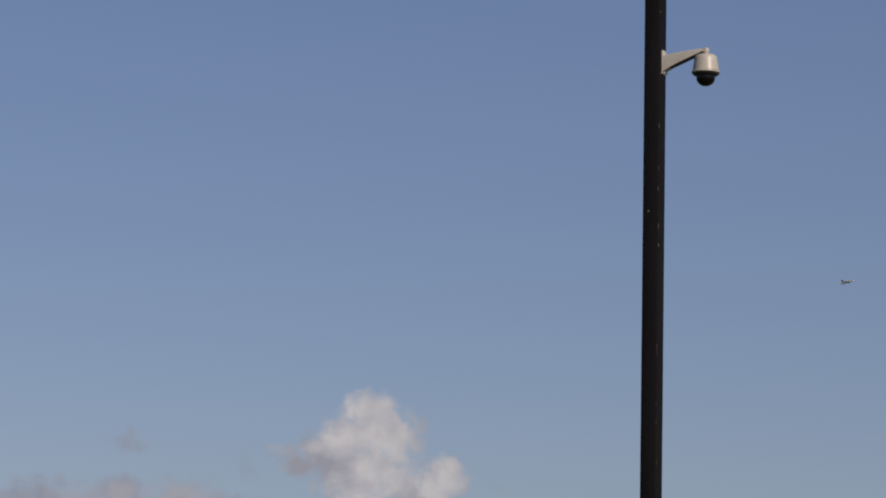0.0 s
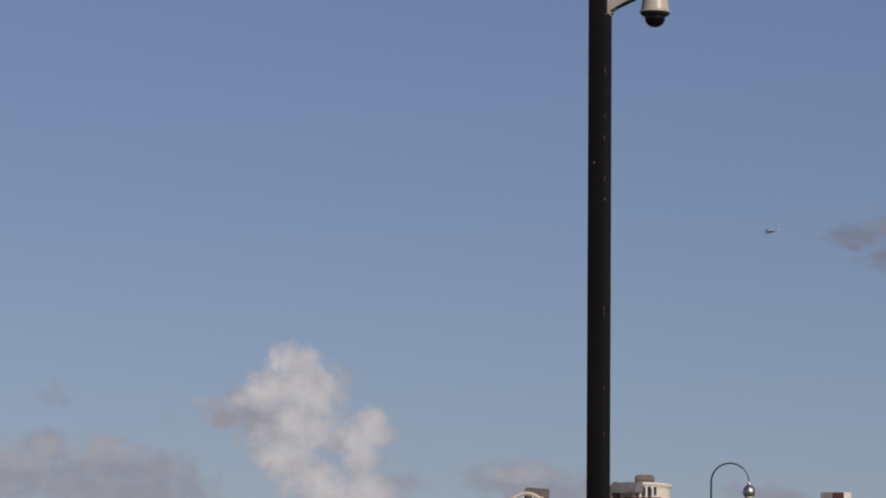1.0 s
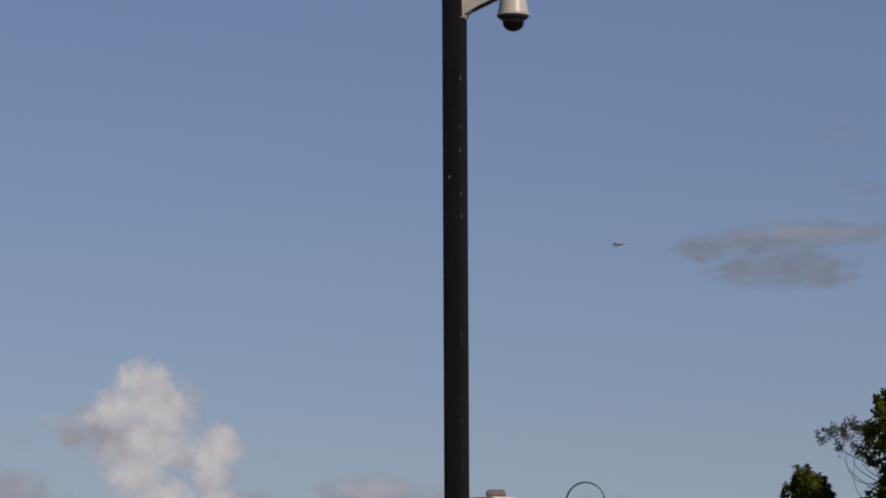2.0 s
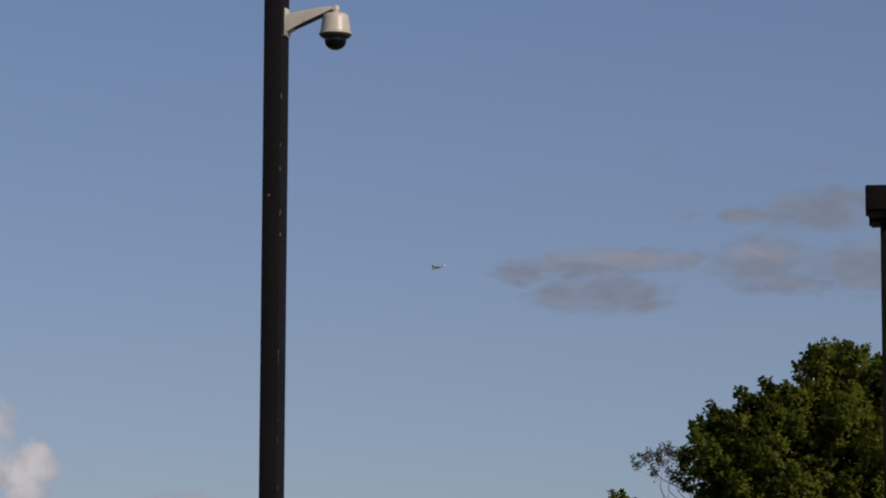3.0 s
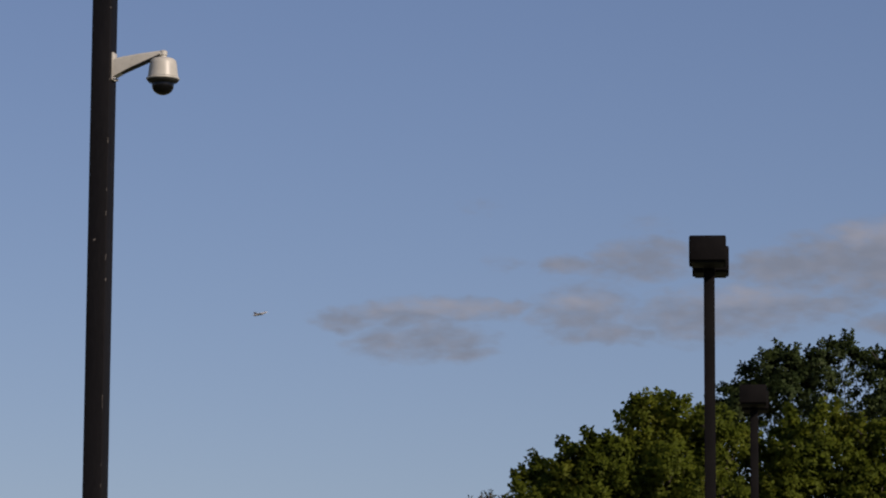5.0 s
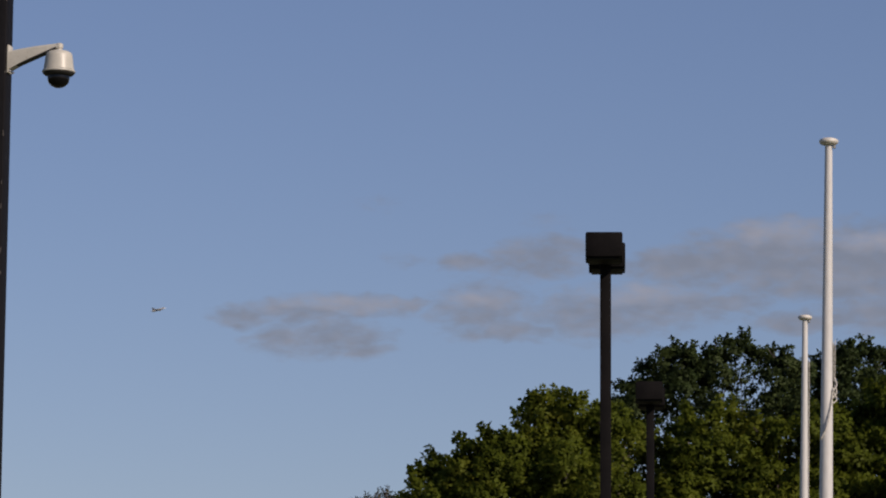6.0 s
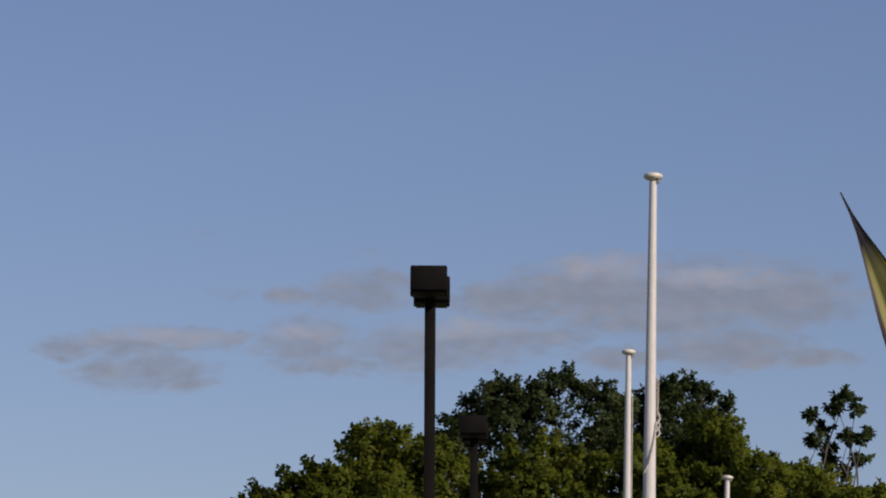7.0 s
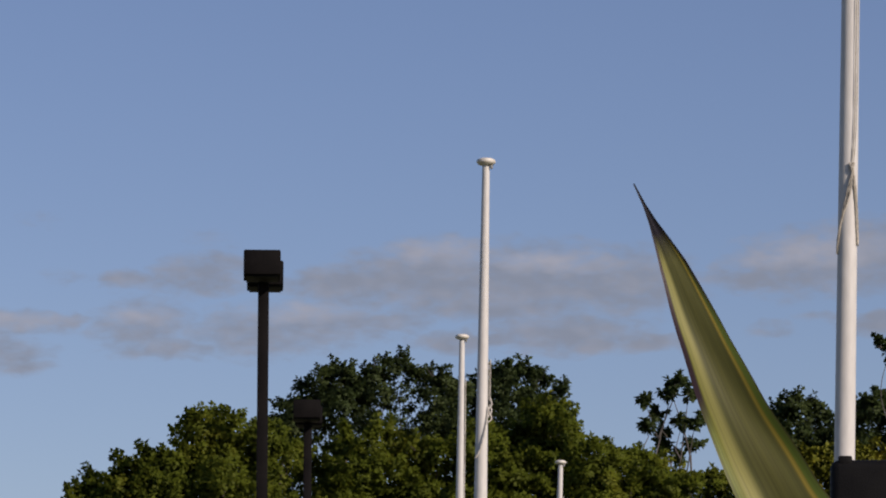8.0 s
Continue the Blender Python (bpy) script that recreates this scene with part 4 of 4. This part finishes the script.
# ---------------------------------------------------------------- trees
def crown_mesh(name, puffs, leaf, slim, material, seed, droop):
    """Leaves in rosettes; a puff is (x, y, z, radius, lean x, lean y, lean z, leaves), its leaves spraying out along the lean."""
    rng = np.random.default_rng(seed)
    p = np.array(puffs)
    which = np.repeat(np.arange(len(p)), p[:, 7].astype(int))
    total = len(which)
    lean = p[which, 4:7]
    d = rng.normal(size=(total, 3)) + 0.55 * lean
    d /= np.linalg.norm(d, axis=1)[:, None]
    pos = p[which, :3] + d * np.array((1, 1, 0.8)) * (p[which, 3] * rng.uniform(0.1, 1.0, total) ** 0.55)[:, None]
    axis = 0.8 * d + 0.5 * lean + rng.normal(scale=0.4, size=(total, 3))
    axis[:, 2] -= droop
    axis /= np.linalg.norm(axis, axis=1)[:, None]
    face = 0.6 * d + 0.4 * lean + np.array((0, 0, 0.5)) + rng.normal(scale=0.35, size=(total, 3))
    side = np.cross(axis, face)
    side /= np.linalg.norm(side, axis=1)[:, None] + 1e-9
    up = np.cross(side, axis)
    ln = leaf * rng.uniform(0.6, 1.25, total)[:, None]
    w = ln * slim
    mid = pos + axis * ln * 0.5
    quads = np.stack([pos, mid + side * w + up * w * 0.35, pos + axis * ln - up * ln * 0.12, mid - side * w + up * w * 0.35], axis=1)
    me = bpy.data.meshes.new(name)
    verts = quads.reshape(-1, 3)
    k = np.arange(total) * 4
    tris = np.concatenate([np.stack([k, k + 1, k + 2], 1), np.stack([k, k + 2, k + 3], 1)], 0)
    me.vertices.add(len(verts))
    me.vertices.foreach_set("co", verts.astype(np.float32).ravel())
    me.loops.add(len(tris) * 3)
    me.loops.foreach_set("vertex_index", tris.astype(np.int32).ravel())
    me.polygons.add(len(tris))
    me.polygons.foreach_set("loop_start", (np.arange(len(tris)) * 3).astype(np.int32))
    me.update(calc_edges=True)
    soft = 0.6 * d + 0.75 * lean + np.array((0, 0, 0.25)) + rng.normal(scale=0.17, size=(total, 3))
    soft /= np.linalg.norm(soft, axis=1)[:, None]
    me.polygons.foreach_set("use_smooth", [True] * len(tris))
    me.normals_split_custom_set_from_vertices(np.repeat(soft, 4, axis=0))
    me.materials.append(material)
    return me


def shoot(rng, puffs, start, way, length, r, leaves):
    """A leafy shoot: puffs that shrink towards its end."""
    n = max(2, round(length / (r * 0.8)))
    for k in range(n):
        t = (k + 0.5) / n
        q = start + way * (length * t)
        rr = r * (1.05 - 0.6 * t)
        puffs.append((q.x + rng.gauss(0, 0.25 * rr), q.y, q.z, rr, way.x, way.y, way.z, max(5, int(leaves * (1 - 0.5 * t)))))


def tree(az, dist, heads, label, material, bark, seed, low=4.3, leaf=0.092, slim=0.37, puff=0.20, leaves=48, layers=3.2, inner=5.0, gaps=0.0, depth=1.0,
         trunk_r=0.22, fork=0.35, limb=0.42, shoots=3, twigs=40, droop=0.25, loose=False, group="trees behind the car park"):
    """heads: (azimuth, elevation) of the crown's tops in order; low: elevation of its under edge; gaps: the share of the body left open."""
    rng = random.Random(seed)
    m = stand(az, dist)
    t = thing("tree", m, label, "tree", group)
    inv = m.inverted()
    pts = [inv @ at(a, e, dist) for a, e in heads]
    xs, zs = [p.x for p in pts], [p.z for p in pts]
    floor_z = (inv @ at(az, low, dist)).z
    x0, x1 = min(xs), max(xs)
    puffs, ends = [], []

    def bough(c, r, count):
        """A rounded bough: puffs over its upper and front side, now and then a shoot."""
        for _ in range(count):
            way = Vector((rng.gauss(0, 0.8), -abs(rng.gauss(0, 0.75)) + 0.2, rng.gauss(0.3, 0.75))).normalized()
            q = c + Vector((way.x, way.y, way.z * 0.8)) * (r * rng.uniform(0.7, 1.0))
            if rng.random() < 0.3:
                shoot(rng, puffs, q, way, puff * 1.2, puff * 0.5, leaves * 0.4)
            else:
                puffs.append((q.x, q.y, q.z, puff * rng.uniform(0.55, 0.95), way.x, way.y, way.z, leaves))

    for p in pts:
        # each head is a knot of foliage with short shoots standing out of it
        y = rng.uniform(-0.5, 0.4)
        c = Vector((p.x, y, p.z - puff * 1.7))
        puffs.append((c.x, c.y, c.z, puff * 0.9, 0.0, -0.3, 0.7, leaves))
        for k in range(shoots):
            g = math.pi * rng.uniform(0.1, 0.9)
            way = Vector((math.cos(g), rng.uniform(-0.5, 0.2), math.sin(g))).normalized()
            shoot(rng, puffs, c - way * puff * 0.3, way, puff * rng.uniform(1.4, 2.5), puff * 0.40, leaves * 0.32)
        if not loose:
            bough(c - Vector((0, 0, puff * 0.8)), puff * 1.05, 7)
        ends.append(Vector((p.x * 0.96, y + (0.0 if loose else 0.5), p.z - puff * 2.4)))
    if not loose:
        area = sum((b - a) * (0.5 * (za + zb) - floor_z) for a, b, za, zb in zip(xs, xs[1:], zs, zs[1:]))
        waves = [(rng.uniform(1.5, 4.5), rng.uniform(1.5, 4.5), rng.uniform(0, 6.3)) for _ in range(4)]
        count = int(layers * area / 0.42)
        for k in range(count):
            x = rng.uniform(x0, x1)
            r = puff * rng.uniform(1.2, 2.1)
            top = min(float(np.interp(x + q * r, xs, zs)) for q in (-1.2, 0, 1.2)) - puff * 1.0 - r
            z = top - (top - floor_z) * rng.random() ** 1.1
            if top < floor_z:
                continue
            under = min(1.0, (top - z) / 1.0)
            if sum(math.sin(x * a + z * b + c) for a, b, c in waves) / 4 < -0.75 + gaps * 2.6 * under and rng.random() < min(1, gaps * 3):
                continue
            y = -depth * under ** 0.6 * rng.uniform(0.1, 1.0) + rng.uniform(-0.35, 0.35)
            bough(Vector((x, y, z)), r, 11)
            if k % max(4, count // 14) == 0:
                ends.append(Vector((x, y + 0.6, z)))
        # the inner foliage that closes the crown
        for k in range(int(inner * area / 0.12)):
            x = rng.uniform(x0 + 0.1, x1 - 0.1)
            top = float(np.interp(x, xs, zs)) - puff * 2.0
            z = top - (top - floor_z) * rng.random()
            if top < floor_z:
                continue
            puffs.append((x, rng.uniform(0.4, 1.3), z, puff * 1.2, 0.0, -0.6, 0.3, leaves))
    crown = new("crown", crown_mesh("crown", puffs, leaf, slim, material, seed, droop))
    crown.parent = t
    fork_z = max(e.z for e in ends) * fork
    bm = bmesh.new()
    tube(bm, curve_points([(0, 0, -0.05), (0.05, 0.0, fork_z * 0.5), (0.0, 0.05, fork_z)], 4), [trunk_r * (1.35 - 0.6 * k / 8) if k else trunk_r * 1.7 for k in range(9)], 12)
    part("trunk", bm, bark, t)
    for e in ends:
        bm = bmesh.new()
        start = Vector((0, 0.03, fork_z * rng.uniform(0.85, 0.99)))
        midp = start.lerp(e, 0.55) + Vector((rng.uniform(-0.5, 0.5), rng.uniform(-0.3, 0.3), rng.uniform(-0.6, 0.3)))
        line = curve_points([start, midp, e], 5)
        tube(bm, line, [trunk_r * limb * (1 - 0.85 * k / (len(line) - 1)) for k in range(len(line))], 7)
        part("limb", bm, bark, t)
    if twigs:
        bm = bmesh.new()
        for q in sorted(rng.sample(puffs, min(len(puffs), twigs * 3)), key=lambda q: -q[2])[:twigs]:
            c = Vector(q[:3])
            e = min(ends, key=lambda v: (v - c).length)
            b = e.lerp(c, 0.5) + Vector((rng.uniform(-0.1, 0.1), rng.uniform(-0.1, 0.1), -0.05))
            tube(bm, [e, b, c], [0.022, 0.014, 0.006], 4)
        tagged(part("branchwork", bm, bark, t), kind="stuff")
    return t


# front row, lit from behind the camera
tree(11.2, 70, [(9.70, 6.03), (9.87, 6.23), (10.07, 6.37), (10.3, 6.28), (10.48, 6.56), (10.77, 6.68), (11.06, 6.67), (11.34, 6.80), (11.37, 7.20), (11.49, 7.25), (11.66, 7.31), (11.81, 7.17), (11.98, 7.24), (12.15, 7.05), (12.36, 7.11), (12.54, 6.93), (12.8, 6.84)],
     "leafy olive-green tree with a broad uneven crown", LEAF_OLIVE, BARK, 11)
tree(14.0, 71, [(12.46, 6.79), (12.71, 6.81), (13.04, 6.76), (13.42, 6.85), (13.69, 6.95), (13.96, 7.02), (14.28, 7.05), (14.65, 6.88), (15, 6.83), (15.32, 6.9), (15.65, 6.96)],
     "leafy olive-green tree behind the light poles", LEAF_OLIVE, BARK, 12)
tree(16.4, 72, [(15.57, 6.98), (15.86, 7.05), (16.02, 7.08), (16.26, 7.23), (16.45, 7.36), (16.57, 7.46), (16.68, 7.29), (16.80, 7.24), (16.86, 7.03), (16.96, 6.84)],
     "leafy olive-green tree with a pointed crown", LEAF_OLIVE, BARK, 13)
tree(18.3, 70, [(16.96, 6.78), (17.25, 6.82), (17.5, 6.77), (17.69, 6.81), (17.89, 6.8), (18.14, 6.68), (18.41, 6.52), (18.79, 6.48), (19.04, 6.45), (19.4, 6.48), (19.73, 6.53)],
     "low rounded olive-green tree in the row", LEAF_OLIVE, BARK, 14, shoots=2)
tree(20.8, 71, [(19.57, 6.53), (20.05, 6.62), (20.34, 6.73), (20.57, 6.77), (20.86, 6.72), (21.03, 6.77), (21.25, 6.68), (21.59, 6.81), (22, 6.82)],
     "leafy light green tree behind the flagpoles", LEAF_LIME, BARK, 15, shoots=2)
tree(8.6, 71, [(8.44, 4.92), (8.57, 5.03), (8.68, 4.99), (8.79, 4.90)],
      "small olive-green treetop beside the broad tree", LEAF_OLIVE, BARK, 16, low=3.6, puff=0.16, trunk_r=0.12, fork=0.5, twigs=16)
# dark trees behind
tree(14.1, 95, [(12.52, 7.14), (12.76, 7.39), (12.9, 7.45), (13.05, 7.66), (13.25, 7.85), (13.46, 7.92), (13.66, 7.85), (13.78, 7.74), (13.96, 7.83), (14.1, 7.89), (14.25, 8.02), (14.48, 8.06), (14.64, 7.89), (14.82, 7.84), (15.02, 7.8), (15.28, 7.72)],
     "tall dark green tree with a flat spreading crown", LEAF_DARK, PALE_BARK, 21, low=6.75, leaf=0.10, puff=0.19, leaves=36,
     layers=2.3, inner=1.6, gaps=0.19, depth=1.6, trunk_r=0.3, fork=0.6, limb=0.13, shoots=4, twigs=170)
tree(16.1, 97, [(15.2, 7.64), (15.51, 7.75), (15.75, 7.88), (15.95, 7.88), (16.14, 7.95), (16.34, 7.82), (16.52, 7.79), (16.72, 7.63), (16.76, 7.4)],
     "tall dark green tree with a rounded crown", LEAF_DARK, PALE_BARK, 22, low=6.6, leaf=0.10, puff=0.19, leaves=36,
     layers=2.3, inner=1.5, gaps=0.19, depth=1.6, trunk_r=0.28, fork=0.6, limb=0.13, shoots=4, twigs=110)
tree(20.2, 90, [(19.76, 7.26), (19.9, 7.42), (20.15, 7.51), (20.39, 7.44), (20.58, 7.26), (20.67, 7.03)],
     "dark round-crowned tree behind the flagpole", LEAF_DARK, PALE_BARK, 23, low=6.2, leaf=0.11, puff=0.19, leaves=34,
     layers=2.8, inner=2.0, gaps=0.1, trunk_r=0.22, fork=0.5, limb=0.2)
tree(21.5, 88, [(20.91, 7.14), (21.03, 7.39), (21.18, 7.45), (21.3, 7.45), (21.42, 7.58), (21.68, 7.54), (22, 7.46)],
     "dark leafy tree beyond the tall flagpole", LEAF_DARK, PALE_BARK, 24, low=6.2, leaf=0.11, puff=0.19, leaves=34,
     layers=2.8, inner=2.0, gaps=0.08, trunk_r=0.25, fork=0.5, limb=0.2)
tree(21.75, 86, [(21.37, 8.26), (21.46, 8.18), (21.52, 7.95), (21.62, 7.72), (21.8, 8.3), (21.9, 7.9)],
      "slender dark-leaved tree with tufts on bare shoots", LEAF_DARK, PALE_BARK, 27, leaf=0.12, puff=0.13, leaves=24,
     trunk_r=0.07, fork=0.85, limb=0.3, shoots=3, twigs=14, loose=True)
tree(18.3, 82, [(17.96, 7.42), (18.44, 7.72), (18.09, 7.23), (18.31, 7.52), (18.58, 7.48), (18.67, 7.07), (18.14, 6.95), (18.47, 7.11), (18.33, 7.68), (18.02, 7.03), (18.63, 6.83), (18.22, 6.71), (18.43, 6.63)],
     "sparse young tree with big dark leaves on open branches", LEAF_DARK, PALE_BARK, 25, leaf=0.15, slim=0.32, puff=0.12, leaves=20,
     trunk_r=0.09, fork=0.74, limb=0.4, shoots=3, twigs=30, droop=0.35, loose=True)
tree(9.85, 73, [(8.81, 5.55), (8.97, 5.64), (9.13, 5.7), (9.29, 5.77), (9.4, 5.69), (9.17, 5.54), (9.29, 5.44), (9.09, 5.39), (9.46, 5.54)],
     "wispy grey-green sapling with fine open twigs", LEAF_GREY, PALE_BARK, 26, leaf=0.06, slim=0.2, puff=0.10, leaves=14,
     trunk_r=0.05, fork=0.93, limb=0.2, shoots=4, twigs=40, droop=0.3, loose=True)
